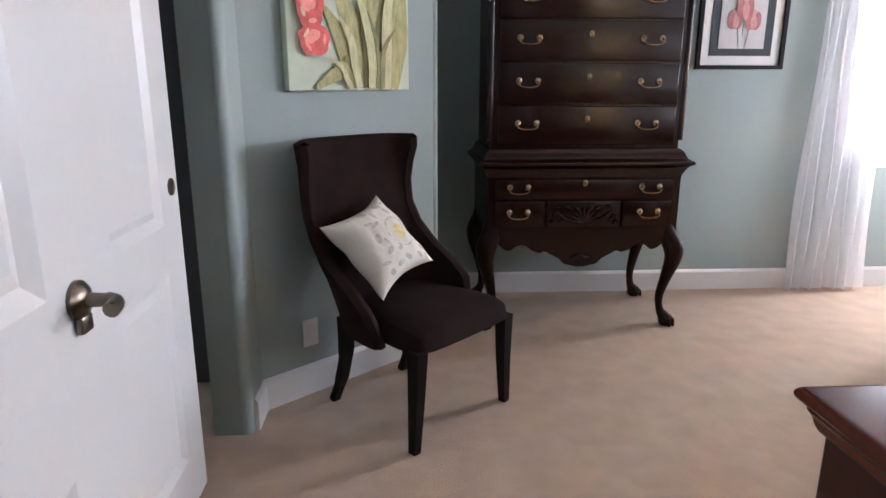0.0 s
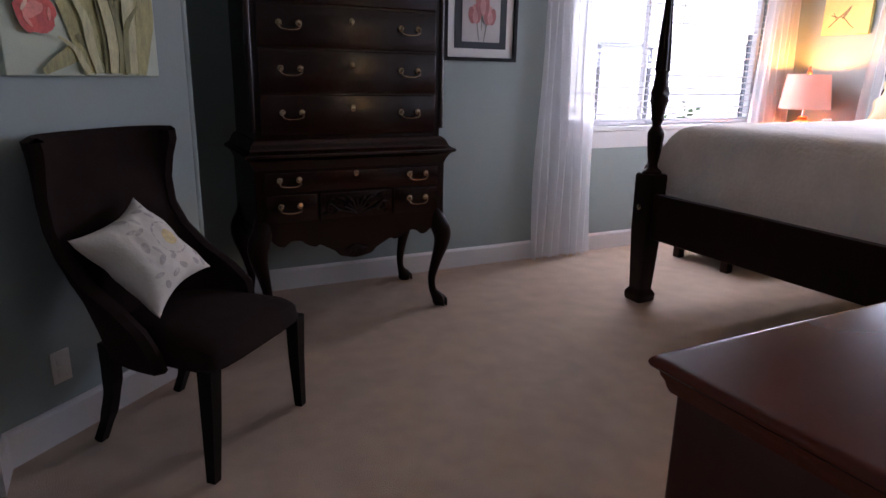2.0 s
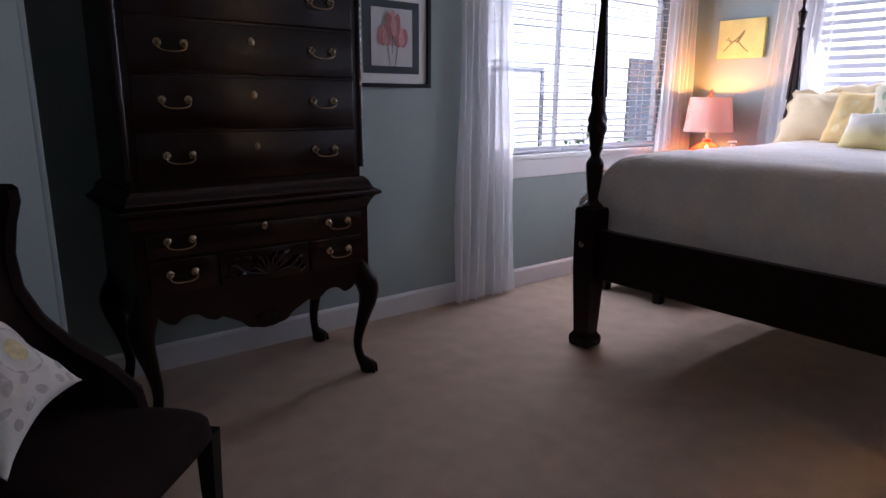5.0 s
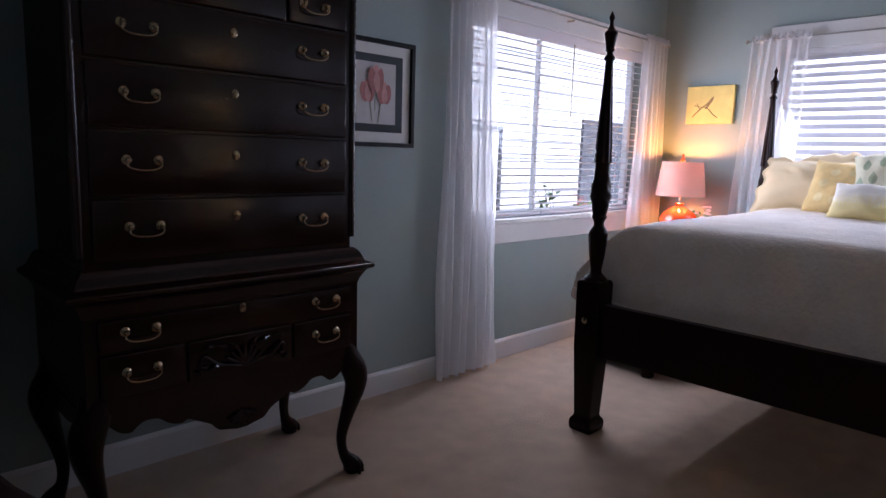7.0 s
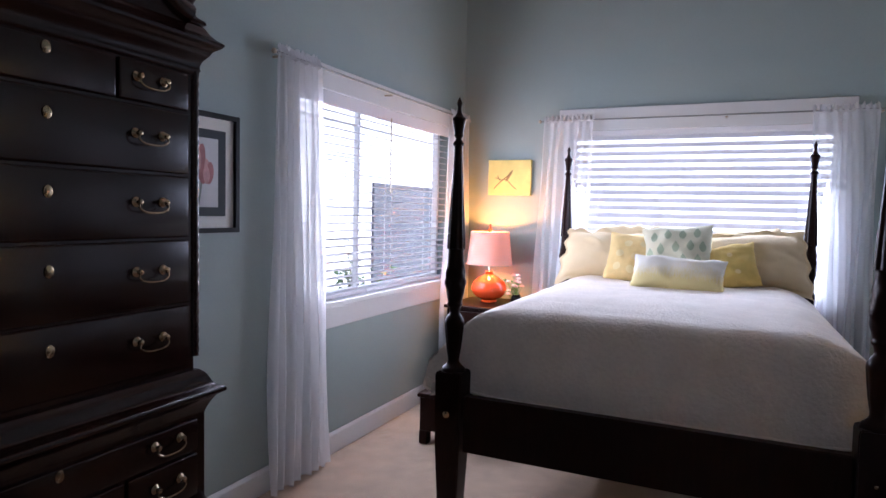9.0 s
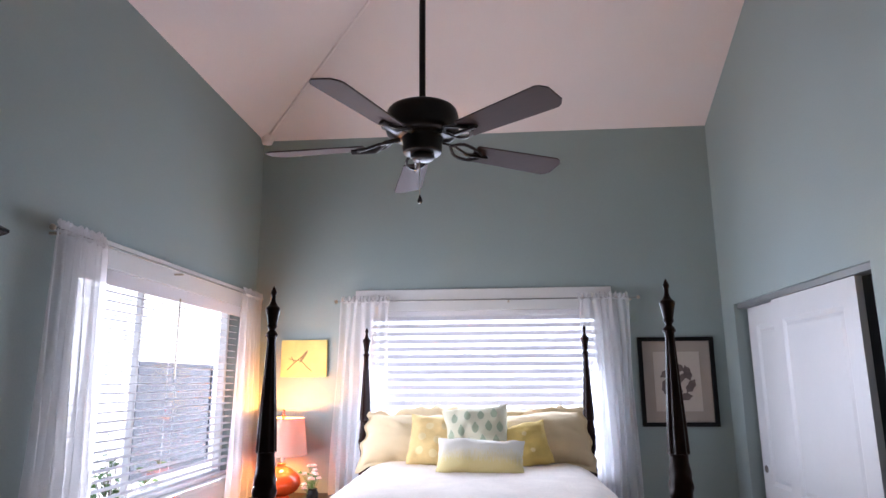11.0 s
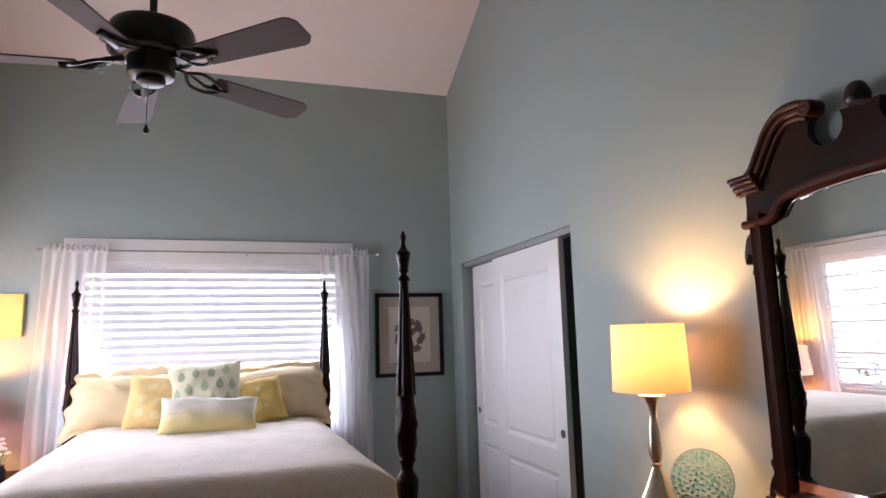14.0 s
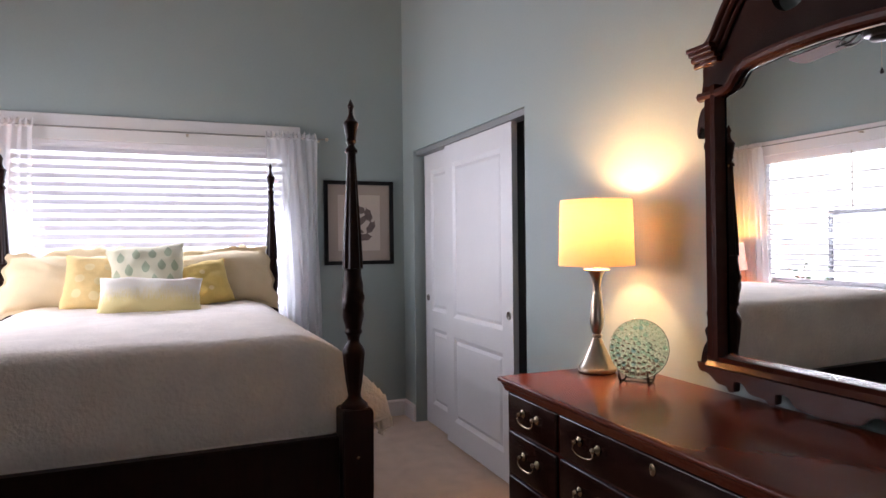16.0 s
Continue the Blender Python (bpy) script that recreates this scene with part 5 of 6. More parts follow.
# ---- flowers on the nightstand ----
vase = thing("flower_vase", pose(4.53, 3.14, 0.7455), "small dark vase with pink and green blossoms", "flowers")
part("vase", lathe(profile([(0.03, 0), (0.04, 0.03), (0.042, 0.06), (0.03, 0.085), (0.034, 0.095)], 3), 18), BLACKWOOD, vase)
rnd = random.Random(12)
PINK = mat("pale pink blossom", (0.70, 0.50, 0.48), 0.7, var=0.2)
for i in range(24):
    a, r, z = rnd.uniform(0, 6.3), rnd.uniform(0.01, 0.09), rnd.uniform(0.10, 0.24)
    top = (r * math.cos(a), r * math.sin(a), z)
    part("stem", tube([(0, 0, 0.06), (top[0] * 0.5, top[1] * 0.5, z * 0.6), top], 0.0018, 5), LEAF, vase)
    bm = bmesh.new()
    if i % 2:
        for k in range(6):
            q = k * 1.05
            tube([top, (top[0] + 0.012 * math.cos(q), top[1] + 0.012 * math.sin(q), top[2] + 0.006), (top[0] + 0.02 * math.cos(q), top[1] + 0.02 * math.sin(q), top[2])], [0.003, 0.009, 0.002], 6, bm)
        part("blossom", bm, PINK, vase)
    else:
        tube([top, (top[0] * 1.2, top[1] * 1.2, z + 0.012), (top[0] * 1.5, top[1] * 1.5, z + 0.006)], [0.002, 0.014, 0.001], 6, bm, flat=0.25)
        part("leaf", bm, LEAF, vase)


# ---- pictures ----
def framed(name, m, w, h, bar, label, layers, depth=0.025):
    """A framed picture: local x right, z up, centre at 0, back at y = 0, facing -y. layers: (inset x, inset z, material, name)."""
    ob = thing(name, m, label, "framed picture", "wall pictures")
    o = [(-w / 2, -h / 2), (w / 2, -h / 2), (w / 2, h / 2), (-w / 2, h / 2)]
    i = [(x - math.copysign(bar, x), z - math.copysign(bar, z)) for x, z in o]
    part("frame", band(o, i, -depth, -0.001), BLACKFRAME, ob, smooth=False)
    y = -0.006
    for dx, dz, material, lname in layers:
        part(lname, box((-w / 2 + dx, y, -h / 2 + dz), (w / 2 - dx, y + 0.003, h / 2 - dz)), material, ob, smooth=False)
        y -= 0.0035
    return ob, y


def blob(ob, name, cx, cz, rx, rz, y, material, turn=0.0, shape=None, label=""):
    """A flat petal or leaf on a picture."""
    bm = bmesh.new()
    n = 22
    c = bm.verts.new((cx, y, cz))
    ring = []
    for k in range(n):
        a = 2 * math.pi * k / n
        f = shape(a) if shape else 1.0
        x, z = rx * f * math.cos(a), rz * f * math.sin(a)
        ring.append(bm.verts.new((cx + x * math.cos(turn) - z * math.sin(turn), y, cz + x * math.sin(turn) + z * math.cos(turn))))
    for k in range(n):
        bm.faces.new((c, ring[k], ring[(k + 1) % n]))
    r = bmesh.ops.extrude_face_region(bm, geom=bm.faces[:])
    bmesh.ops.translate(bm, vec=(0, 0.0009, 0), verts=[v for v in r["geom"] if isinstance(v, bmesh.types.BMVert)])
    part(name, bm, material, ob, label)


tul, y = framed("framed_picture", pose(1.95, NORTH - 0.001, 1.612), 0.52, 0.535, 0.022, "framed photograph of three dusty pink tulips in a black frame", [(0.02, 0.02, MATBOARD, "white_mat"), (0.075, 0.075, GREYBOARD, "slate_mat"), (0.125, 0.115, PHOTO, "photo")])
for k, (cx, cz, sx, sz) in enumerate(((-0.05, 0.01, 0.046, 0.055), (0.054, 0.005, 0.046, 0.055), (0.0, 0.07, 0.048, 0.068))):
    blob(tul, "stem", cx * 0.55, cz - 0.085, 0.004, 0.075, y + 0.0015, STEM, turn=-cx * 3)
    for j, (dx, dz, kx, kz, turn, tone) in enumerate(((0, 0.004, 0.72, 1.0, 0, TULIP_PALE), (-0.45, -0.006, 0.55, 0.92, 0.16, TULIP), (0.45, -0.006, 0.55, 0.92, -0.16, TULIP), (0.05, -0.012, 0.42, 0.78, 0.05, TULIP_PALE))):
        blob(tul, "tulip_petal", cx + dx * sx, cz + dz, sx * kx, sz * kz, y - 0.0008 * (4 * k + j), tone, turn=turn, shape=lambda a: 1 - 0.18 * abs(math.cos(a)) * max(0.0, math.sin(a)), label="dusty pink tulip petal")

frm, y = framed("framed_picture", pose(EAST - 0.001, 0.475, 1.562, 0, 0, -90), 0.56, 0.66, 0.03, "framed brown leaf print with a black frame", [(0.028, 0.028, TAUPE, "taupe_mat"), (0.11, 0.11, TAUPE_LIGHT, "print_paper")])
for i in range(7):
    a = radians(90 + i * 51.4)
    blob(frm, "printed_leaf", 0.095 * math.cos(a), -0.01 + 0.115 * math.sin(a), 0.064, 0.033, y, LEAFPRINT, turn=a + 1.2, shape=lambda q: 1 - 0.25 * abs(math.sin(3 * q)))
blob(frm, "printed_leaf", 0.01, 0.01, 0.075, 0.024, y, LEAFPRINT, turn=0.7)
blob(frm, "printed_leaf", -0.02, -0.05, 0.06, 0.018, y, LEAFPRINT, turn=-0.5)

yel = thing("canvas_picture", pose(EAST - 0.001, 3.353, 1.755, 0, 0, -90), "square yellow canvas with a brown bird on a twig", "canvas picture", "wall pictures")
part("canvas", box((-0.185, -0.032, -0.145), (0.185, -0.001, 0.145), 0.004), CANVAS_Y, yel, smooth=False)
for pts, r in (([(-0.13, -0.09), (-0.075, -0.035), (-0.03, 0.0), (0.02, 0.045)], 0.005), ([(-0.12, 0.0), (-0.07, -0.015), (-0.02, -0.02), (0.03, -0.07), (0.07, -0.10)], 0.004), ([(-0.075, -0.03), (-0.10, 0.015)], 0.003)):
    part("twig", tube([(x, -0.0335, z) for x, z in smooth_curve(pts, 3)], r, 6, flat=0.4), BROWN_INK, yel)
blob(yel, "bird", 0.0, 0.015, 0.058, 0.017, -0.0345, BROWN_INK, turn=1.0, shape=lambda a: 1 - 0.3 * abs(math.sin(a)), label="small brown bird")

big = thing("canvas_picture", pose(DIAG0[0], DIAG0[1], 0, 0, 0, dang) @ pose(0.465, -0.001, 1.23), "large canvas painting of red and peach tulips with olive leaves", "canvas picture", "wall pictures")
part("canvas", box((-0.293, -0.036, 0.0), (0.293, -0.001, 0.76), 0.004), CANVAS, big, smooth=False)
rnd = random.Random(21)
yl = -0.038


def brush(name, pts, w, material, y, label=""):
    """A flat brush stroke along (x, z) points, w wide at each."""
    bm = bmesh.new()
    P = smooth_curve([(*p, ww) for p, ww in zip(pts, w)], 5)
    rows = []
    for i, (x, z, ww) in enumerate(P):
        a, b = P[max(0, i - 1)], P[min(len(P) - 1, i + 1)]
        d = Vector((b[0] - a[0], b[1] - a[1])).normalized()
        clip = lambda q: max(-0.289, min(0.289, q))
        rows.append((bm.verts.new((clip(x - d.y * ww), y, max(0.004, z + d.x * ww))), bm.verts.new((clip(x + d.y * ww), y, max(0.004, z - d.x * ww)))))
    for a, b in zip(rows, rows[1:]):
        bm.faces.new((a[0], a[1], b[1], b[0]))
    r = bmesh.ops.extrude_face_region(bm, geom=bm.faces[:])
    bmesh.ops.translate(bm, vec=(0, 0.0012, 0), verts=[v for v in r["geom"] if isinstance(v, bmesh.types.BMVert)])
    part(name, bm, material, big, label)


strokes = (
    (((0.05, 0.01), (0.04, 0.12), (0.0, 0.25), (-0.08, 0.38)), (0.022, 0.03, 0.03, 0.006), OLIVE), (((0.09, 0.01), (0.11, 0.15), (0.10, 0.30), (0.06, 0.46)), (0.03, 0.035, 0.035, 0.008), OLIVE),
    (((0.15, 0.01), (0.19, 0.14), (0.22, 0.30), (0.20, 0.5)), (0.025, 0.034, 0.034, 0.006), OLIVE), (((0.20, 0.005), (0.22, 0.10), (0.245, 0.22), (0.26, 0.42)), (0.015, 0.02, 0.022, 0.004), OLIVE),
    (((0.0, 0.01), (-0.02, 0.10), (-0.06, 0.20), (-0.13, 0.30)), (0.018, 0.024, 0.02, 0.005), OLIVE), (((0.12, 0.01), (0.135, 0.09), (0.13, 0.2), (0.16, 0.36)), (0.012, 0.014, 0.014, 0.003), OLIVE_DARK),
    (((0.06, 0.01), (0.07, 0.11), (0.055, 0.22), (0.03, 0.33)), (0.008, 0.010, 0.010, 0.003), OLIVE_DARK), (((0.16, 0.02), (0.17, 0.12), (0.165, 0.22), (0.15, 0.30)), (0.008, 0.012, 0.010, 0.003), OLIVE_DARK),
    (((-0.18, 0.012), (-0.10, 0.055), (-0.04, 0.075), (0.02, 0.02)), (0.006, 0.014, 0.016, 0.010), OLIVE), (((-0.05, 0.13), (-0.01, 0.09), (0.02, 0.05), (0.03, 0.01)), (0.004, 0.008, 0.008, 0.005), OLIVE_DARK),
)
for i, (pts, w, material) in enumerate(strokes):
    brush("leaf_stroke", pts, [1.75 * q for q in w], material, yl - 0.0013 * i, "olive green leaf stroke")
for i, (x0, x1, z1, w, material) in enumerate(((0.085, 0.015, 0.36, 0.022, OLIVE_PALE), (0.16, 0.225, 0.47, 0.020, OLIVE_PALE), (0.02, -0.07, 0.27, 0.014, OLIVE_PALE), (0.105, 0.065, 0.30, 0.008, OLIVE_DARK), (0.135, 0.205, 0.24, 0.010, OLIVE_DARK), (-0.02, -0.12, 0.12, 0.009, OLIVE_PALE))):
    brush("leaf_stroke", ((x0, 0.01), (0.85 * x0 + 0.15 * x1 + 0.018 * math.cos(2.1 * i), 0.35 * z1), (0.5 * x0 + 0.5 * x1 + 0.022 * math.cos(2.1 * i + 0.8), 0.7 * z1), (x1, z1)), (w, 1.3 * w, 1.1 * w, 0.3 * w), material, yl - 0.0135 - 0.0006 * i, "olive green leaf stroke")
ruff = lambda a: 1 + 0.06 * math.sin(5 * a) + 0.04 * math.sin(9 * a + 1)
for i, (cx, cz, rx, rz, material) in enumerate(((-0.185, 0.185, 0.068, 0.062, RED), (-0.20, 0.30, 0.060, 0.085, RED), (-0.22, 0.44, 0.055, 0.06, RED), (-0.075, 0.41, 0.075, 0.075, PEACH), (0.05, 0.58, 0.08, 0.08, PEACH), (-0.12, 0.60, 0.07, 0.08, RED), (0.19, 0.62, 0.07, 0.09, RED))):
    blob(big, "painted_tulip", cx, cz, rx, rz, yl - 0.015 - 0.002 * i, material, shape=ruff, label="painted tulip head")
    for q in range(5):
        a = 1.3 * q + i
        blob(big, "petal_stroke", cx + 0.62 * rx * math.cos(a), cz + 0.62 * rz * math.sin(a), rx * 0.30, rz * 0.10, yl - 0.0172 - 0.002 * i - 0.0001 * q, (ROSE, RED, PEACH)[q % 3] if material is RED else (PEACH, CANVAS)[q % 2], turn=a + 1.5)
    blob(big, "petal_stroke", cx - 0.01, cz + 0.01, rx * 0.55, rz * 0.5, yl - 0.0165 - 0.002 * i, ROSE if material is RED else CANVAS, turn=0.5, shape=lambda a: 0.6 + 0.4 * abs(math.cos(a)))

outlet = thing("wall_outlet", pose(DIAG0[0], DIAG0[1], 0, 0, 0, dang) @ pose(0.228, -0.0005, 0.265), "white plastic wall outlet plate", "wall outlet")
part("plate", box((-0.036, -0.006, -0.058), (0.036, 0, 0.058), 0.003), PLASTIC, outlet)
for z in (-0.02, 0.02):
    part("socket", box((-0.017, -0.008, z - 0.014), (0.017, -0.0055, z + 0.014), 0.003), PLASTIC, outlet)

# ---- chair ----
chair = thing("accent_chair", pose(0.02, 2.365, 0, 0, 0, 45), "dark brown upholstered wingback side chair with black legs", "chair")


def seat_at(u, v):
    a, b = 2 * u - 1, 2 * v - 1
    hw = 0.275 - 0.045 * (b + 1) / 2
    e = (1 - abs(a) ** 6) * (1 - abs(b) ** 6)
    r = 1 - 0.09 * abs(a) ** 5 * abs(b) ** 5
    return (hw * a * r, -0.05 + 0.25 * b * r, 0.375 + 0.09 * e ** 0.35 + 0.012 * (1 - a * a) * (1 - b * b))


sb = grid(seat_at, 26, 26)
def under(u, v):
    x, y, z = seat_at(u, v)
    return (x, y, 0.372)
grid(under, 8, 8, sb)
bmesh.ops.remove_doubles(sb, verts=sb.verts, dist=0.0005)
part("seat", sb, CHAIR, chair, "dark brown padded seat")
HEIGHTS = [(0.36, 0.235, 0.3, 0.18), (0.44, 0.255, 0.3, 0.19), (0.5, 0.27, 0.285, 0.198), (0.56, 0.272, 0.22, 0.205), (0.62, 0.268, 0.13, 0.215), (0.7, 0.262, 0.06, 0.232), (0.78, 0.258, 0.035, 0.252), (0.87, 0.258, 0.045, 0.272), (0.95, 0.262, 0.08, 0.295), (1.01, 0.27, 0.115, 0.315), (1.045, 0.272, 0.12, 0.325)]


def back_at(u, v, grow):
    k = v * (len(HEIGHTS) - 1)
    i = min(int(k), len(HEIGHTS) - 2)
    f = k - i
    z, hw, wrap, yb = [a + (b - a) * f for a, b in zip(HEIGHTS[i], HEIGHTS[i + 1])]
    a = (2 * u - 1) * math.pi / 2
    s = math.copysign(abs(math.sin(a)) ** 0.62, a)
    n = Vector((math.sin(a) * 0.9, max(0.15, math.cos(a)), 0)).normalized()
    return (hw * s + n.x * grow - 0.045, yb - wrap * (1 - math.cos(a)) + n.y * grow, z)


bb = bmesh.new()
N, V = 36, 40
front = [[bb.verts.new(back_at(i / N, j / V, -0.022)) for j in range(V + 1)] for i in range(N + 1)]
rear = [[bb.verts.new(back_at(i / N, j / V, 0.026)) for j in range(V + 1)] for i in range(N + 1)]
for i in range(N):
    for j in range(V):
        bb.faces.new((front[i][j], front[i][j + 1], front[i + 1][j + 1], front[i + 1][j]))
        bb.faces.new((rear[i][j], rear[i + 1][j], rear[i + 1][j + 1], rear[i][j + 1]))
def bridge(a, b):
    """A rounded edge between two rows."""
    m = [bb.verts.new((p.co + q.co) / 2 + o) for p, q, o in zip(a, b, bulge)]
    for k in range(len(a) - 1):
        bb.faces.new((a[k], a[k + 1], m[k + 1], m[k])), bb.faces.new((m[k], m[k + 1], b[k + 1], b[k]))
bulge = [Vector((0, 0, 0.014))] * (N + 1)
bridge([front[i][V] for i in range(N + 1)], [rear[i][V] for i in range(N + 1)])
bulge = [Vector((0, 0, 0))] * (N + 1)
bridge([front[i][0] for i in range(N + 1)], [rear[i][0] for i in range(N + 1)])
bulge = [Vector((0, -0.013, 0))] * (V + 1)
bridge(front[0], rear[0]), bridge(front[N], rear[N])
bmesh.ops.remove_doubles(bb, verts=bb.verts, dist=0.0003)
part("backrest", bb, CHAIR, chair, "curved wing back sweeping into low arms")
for z, xs in ((0.92, (-0.12, 0.0, 0.12)), (0.82, (-0.06, 0.06))):
    for x in xs:
        bm = bmesh.new()
        bmesh.ops.create_uvsphere(bm, u_segments=10, v_segments=6, radius=0.011, matrix=Matrix.Translation((x, 0.242 + 0.25 * (z - 0.78) - 0.001, z)) @ Matrix.Diagonal((1, 0.6, 1, 1)))
        part("tuft_button", bm, CHAIR, chair)
for s in (-1, 1):
    part("leg", tube([(s * 0.245, -0.265, 0.38), (s * 0.25, -0.262, 0.20), (s * 0.262, -0.262, 0.0)], [0.036, 0.030, 0.022], 4), BLACKWOOD, chair, "black tapered leg", smooth=False)
    part("leg", tube(smooth_curve([(s * 0.19, 0.18, 0.38), (s * 0.185, 0.185, 0.24), (s * 0.19, 0.21, 0.12), (s * 0.195, 0.26, 0.0)], 3), [0.032] * 4 + [0.027] * 3 + [0.022] * 3, 4), BLACKWOOD, chair, "black splayed rear leg", smooth=False)

cush = pillow("chair_cushion", pose(-0.100, 2.320, 0.674, -74.7, 45.7, -22) @ pose(0, 0, -0.1725), 0.345, 0.345, 0.15, CUSHION, "ivory embroidered square cushion propped on the chair", "chair cushion", seed=15, pinch=0.19)
cush["category"] = "cushion"
on_pillow(cush, 0.345, 0.345, 0.15, [(0.05, 0.32, 0.17, 0.17, 0, 0)], GOLD_EMB, "medallion", "gold embroidered medallion", seed=15, pinch=0.19)
on_pillow(cush, 0.345, 0.345, 0.15, [(0.05 + 0.36 * math.cos(0.42 * k), 0.32 + 0.36 * math.sin(0.42 * k), 0.07, 0.022, 0.42 * k + 1.57, 0) for k in range(15)], GREY_EMB, "embroidery", "grey embroidered ring stitch", seed=15, pinch=0.19)
rnd = random.Random(7)
on_pillow(cush, 0.345, 0.345, 0.15, [(a + 0.05 * rnd.uniform(-1, 1), b + 0.05 * rnd.uniform(-1, 1), rnd.uniform(0.08, 0.14), rnd.uniform(0.04, 0.08), rnd.uniform(0, 3), 0) for a, b in ((-0.75, 0.7), (-0.5, 0.8), (-0.45, 0.5), (-0.7, 0.35), (-0.6, 0.05), (-0.3, -0.15), (0.1, -0.22), (0.4, -0.05), (0.65, 0.1), (0.75, 0.5), (0.8, 0.8), (0.6, 0.8), (0.62, -0.2), (0.3, -0.35), (0.0, -0.4), (-0.4, -0.3), (0.75, -0.5), (0.5, -0.6), (-0.75, -0.25))], GREY_EMB, "embroidery", "grey embroidered leaf", seed=15, pinch=0.19)

# ---- ceiling fan ----
FX, FY = 2.34, 2.115
fan = thing("ceiling_fan", pose(FX, FY, 0), "dark bronze ceiling fan with five brown blades", "ceiling fan")
part("downrod", tube([(0, 0, 2.66), (0, 0, ceiling_z(FX, FY) - 0.02)], 0.0135, 14), BRONZE, fan)
part("canopy", lathe(profile([(0.02, -0.09), (0.05, -0.07), (0.07, -0.02), (0.072, 0.06)], 3), 24, m=pose(0, 0, ceiling_z(FX, FY) - 0.03)), BRONZE, fan)
part("motor_housing", lathe(profile([(0.02, 2.695), (0.05, 2.69), (0.125, 2.672), (0.146, 2.65), (0.150, 2.60), (0.146, 2.565), (0.120, 2.55), (0.085, 2.545), (0.08, 2.49), (0.07, 2.478), (0.03, 2.474)], 3), 40), BRONZE, fan, "dark bronze motor housing")
part("switch_cap", lathe(profile([(0.048, 2.474), (0.050, 2.462), (0.040, 2.452), (0.015, 2.447)], 3), 24), BRONZE, fan, "dark bronze switch cap")
bl = bmesh.new()
def blade_at(u, v):
    r = 0.235 + 0.425 * u
    w = (0.056 + 0.016 * u) * (1 if u < 0.9 else max(0.55, math.sqrt(max(0, 1 - ((u - 0.9) / 0.115) ** 2))))
    return (r, (2 * v - 1) * w, 0)
grid(blade_at, 24, 6, bl)
r_ = bmesh.ops.extrude_face_region(bl, geom=bl.faces[:])
bmesh.ops.translate(bl, vec=(0, 0, 0.006), verts=[v for v in r_["geom"] if isinstance(v, bmesh.types.BMVert)])
blade_me = mesh_of("blade", bl, BLADE)
br = bmesh.new()
tube([(0.09, 0, 0.03), (0.15, 0, 0.022), (0.20, 0, -0.008), (0.30, 0, -0.008)], [0.012, 0.011, 0.018, 0.014], 8, br, flat=0.5)
for s in (-1, 1):
    tube(smooth_curve([(0.13, 0, 0.02), (0.17, s * 0.045, 0.008), (0.23, s * 0.04, -0.007), (0.27, s * 0.01, -0.008)], 4), 0.007, 6, br)
iron_me = mesh_of("blade_iron", br, BRONZE)
for k in range(5):
    m = pose(0, 0, 2.515, 0, 0, -59 + 72 * k) @ pose(0, 0, 0, -12)
    b = hang("blade", blade_me, fan, m, "brown wooden blade")
    hang("blade_iron", iron_me, b, None, "scrolled bronze blade iron")
part("pull_chain", tube([(0.0, 0.01, 2.46), (0.0, 0.01, 2.30)], 0.0016, 5), NICKEL, fan)
part("pull_knob", lathe(profile([(0.002, 0.035), (0.008, 0.02), (0.011, 0.01), (0.006, 0.0)], 3), 12, m=pose(0, 0.01, 2.27)), BRONZE, fan, "small dark wooden pull knob")

# ---- outside ----
bm = bmesh.new()
box((-400, NORTH + 0.15, -0.35), (400, 800, -0.30), bm=bm), box((EAST + 0.15, -800, -0.35), (400, NORTH + 0.15, -0.30), bm=bm)
solid("ground", bm, GROUND, "pale gravel ground outside", "ground", smooth=False)
house = thing("neighbour_house", pose(0, 6.0, -0.3), "white lap-sided neighbouring house", "house")
part("wall", box((-6, 0.02, 0), (40, 0.2, 4.5)), SIDING, house, smooth=False)
board = mesh_of("siding_board", strip([(0.02, 0.0), (-0.012, 0.004), (0.0, 0.195), (0.02, 0.2)], -6, 40), SIDING, smooth=False)
for i in range(22):
    hang("siding_board", board, house, pose(0, 0, 0.2 * i))
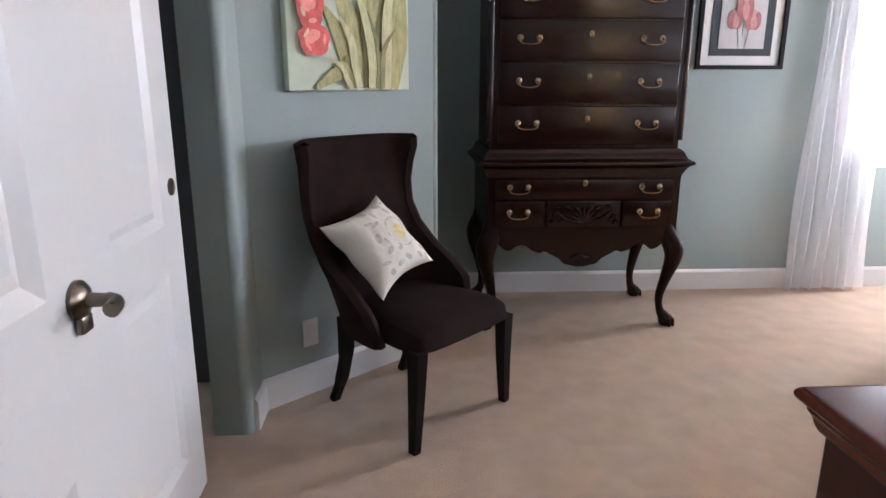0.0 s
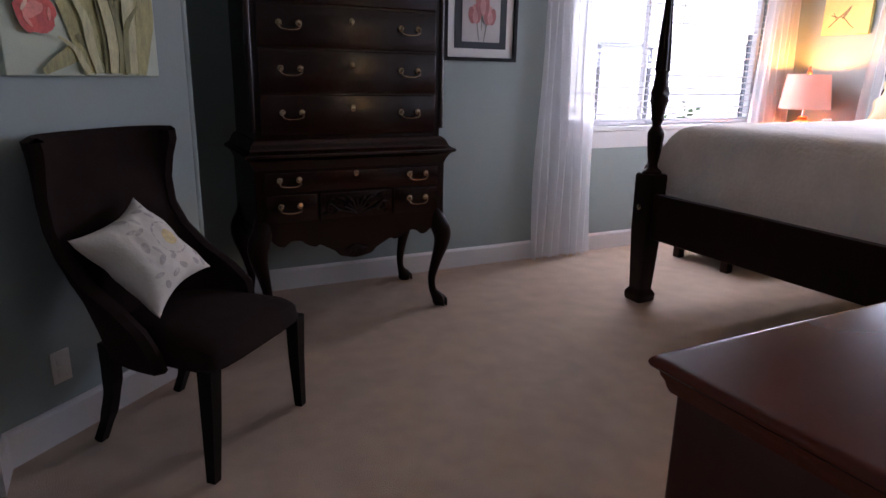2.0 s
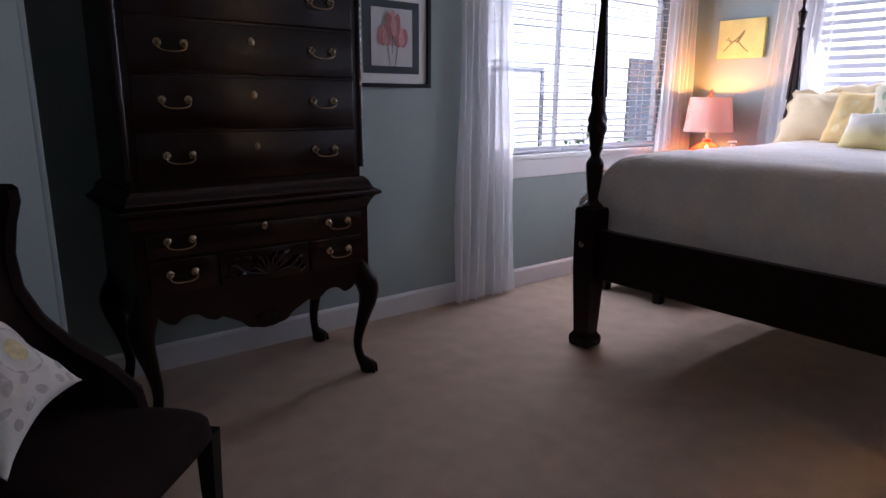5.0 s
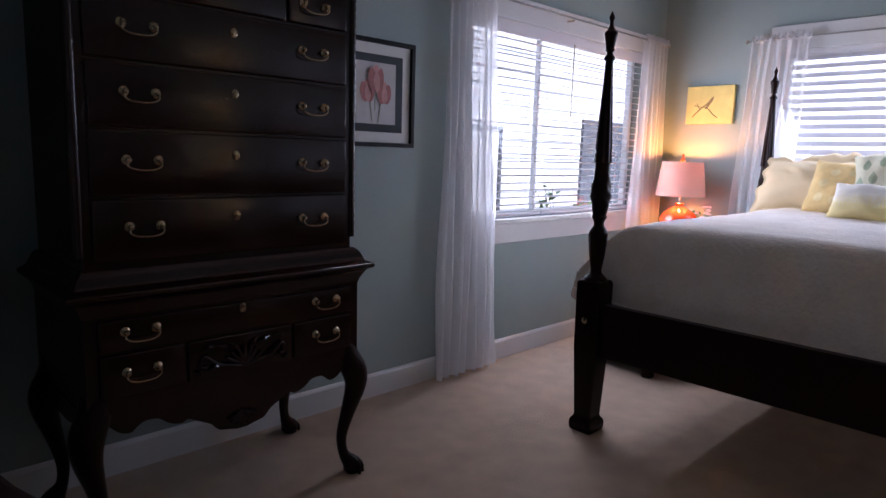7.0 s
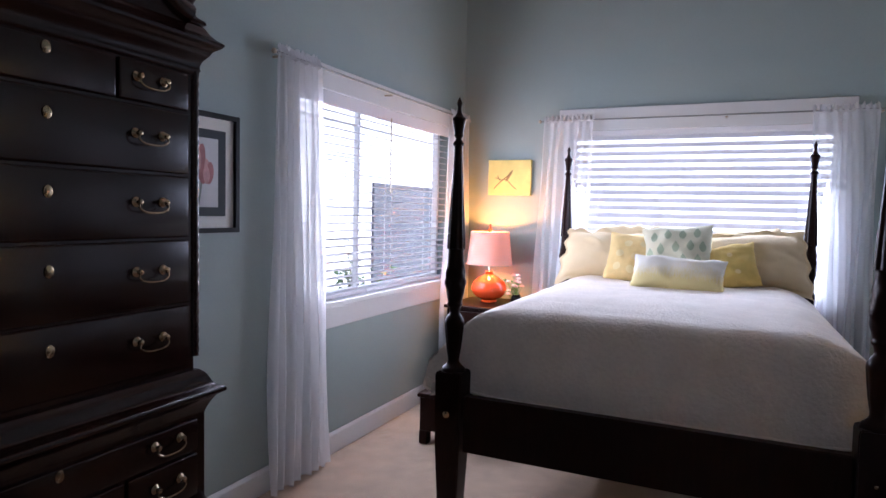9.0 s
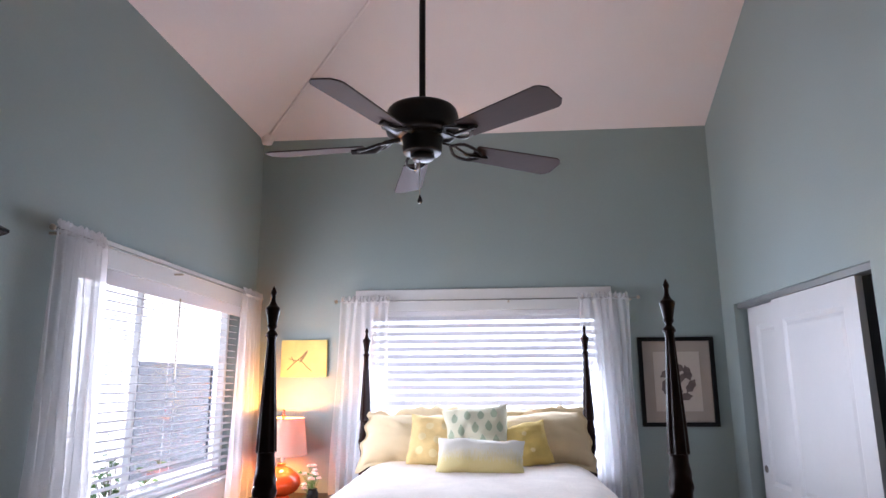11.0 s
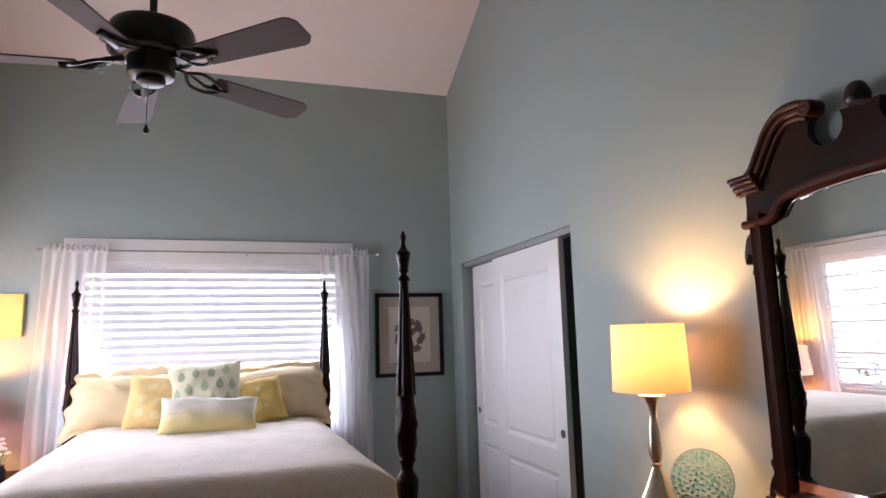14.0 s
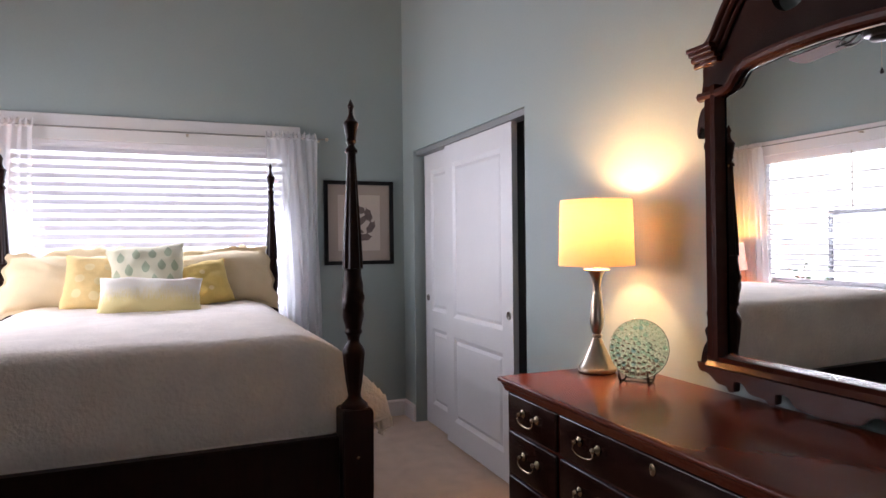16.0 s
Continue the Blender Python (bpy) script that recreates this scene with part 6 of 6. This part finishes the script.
for x, w, z0, z1, pm in ((4.70, 0.80, 0.95, 1.95, SIDING), (7.10, 2.0, 0.80, 2.12, DARKGLASS)):
    wd = part("window", band([(x, z0), (x + w, z0), (x + w, z1), (x, z1)], [(x + 0.045, z0 + 0.045), (x + w - 0.045, z0 + 0.045), (x + w - 0.045, z1 - 0.045), (x + 0.045, z1 - 0.045)], -0.04, 0.0), FARFRAME, house, "dark framed window", smooth=False)
    part("pane", box((x + 0.05, -0.022, z0 + 0.05), (x + w - 0.05, -0.016, z1 - 0.05)), pm, wd, smooth=False)
shrub = thing("shrub", pose(5.25, 4.9, -0.3), "leafy green shrub outside the window", "shrub")
rnd = random.Random(30)
st, lv = bmesh.new(), bmesh.new()
for i in range(16):
    a, l = rnd.uniform(0, 6.3), rnd.uniform(0.2, 0.55)
    top = Vector((l * math.cos(a), 0.5 * l * math.sin(a), rnd.uniform(0.95, 1.45)))
    tube([(0, 0, 0), top * 0.5 + Vector((0, 0, 0.1)), top], [0.014, 0.008, 0.003], 5, st)
    for k in range(14):
        f = rnd.uniform(0.35, 1.05)
        p = top * f + Vector((rnd.uniform(-0.1, 0.1), rnd.uniform(-0.1, 0.1), rnd.uniform(-0.05, 0.05)))
        join(lv, grid(lambda u, v: (0.085 * u, 0.026 * (2 * v - 1) * math.sin(math.pi * min(0.97, max(0.03, u))), 0.012 * math.sin(3 * u)), 4, 2), Matrix.Translation(p) @ Euler((rnd.uniform(-1, 1), rnd.uniform(-0.8, 0.8), rnd.uniform(0, 6.3))).to_matrix().to_4x4())
part("branches", st, BARK, shrub)
part("foliage", lv, LEAF, shrub, "clump of narrow green leaves")

glow = bpy.data.materials.new("bright hazy sky")
glow.use_nodes = True
gn = glow.node_tree.nodes
gb = gn["Principled BSDF"]
gb.inputs["Emission Color"].default_value, gb.inputs["Emission Strength"].default_value = (0.93, 0.96, 1.0, 1), 1.15
gb.inputs["Base Color"].default_value = (0.8, 0.85, 0.9, 1)
bm = grid(lambda u, v: (11.0, -12 + 28 * u, -0.3 + 9 * v), 1, 1)
solid("backdrop", bm, glow, "bright pale hazy sky outside the window", "backdrop", smooth=False)
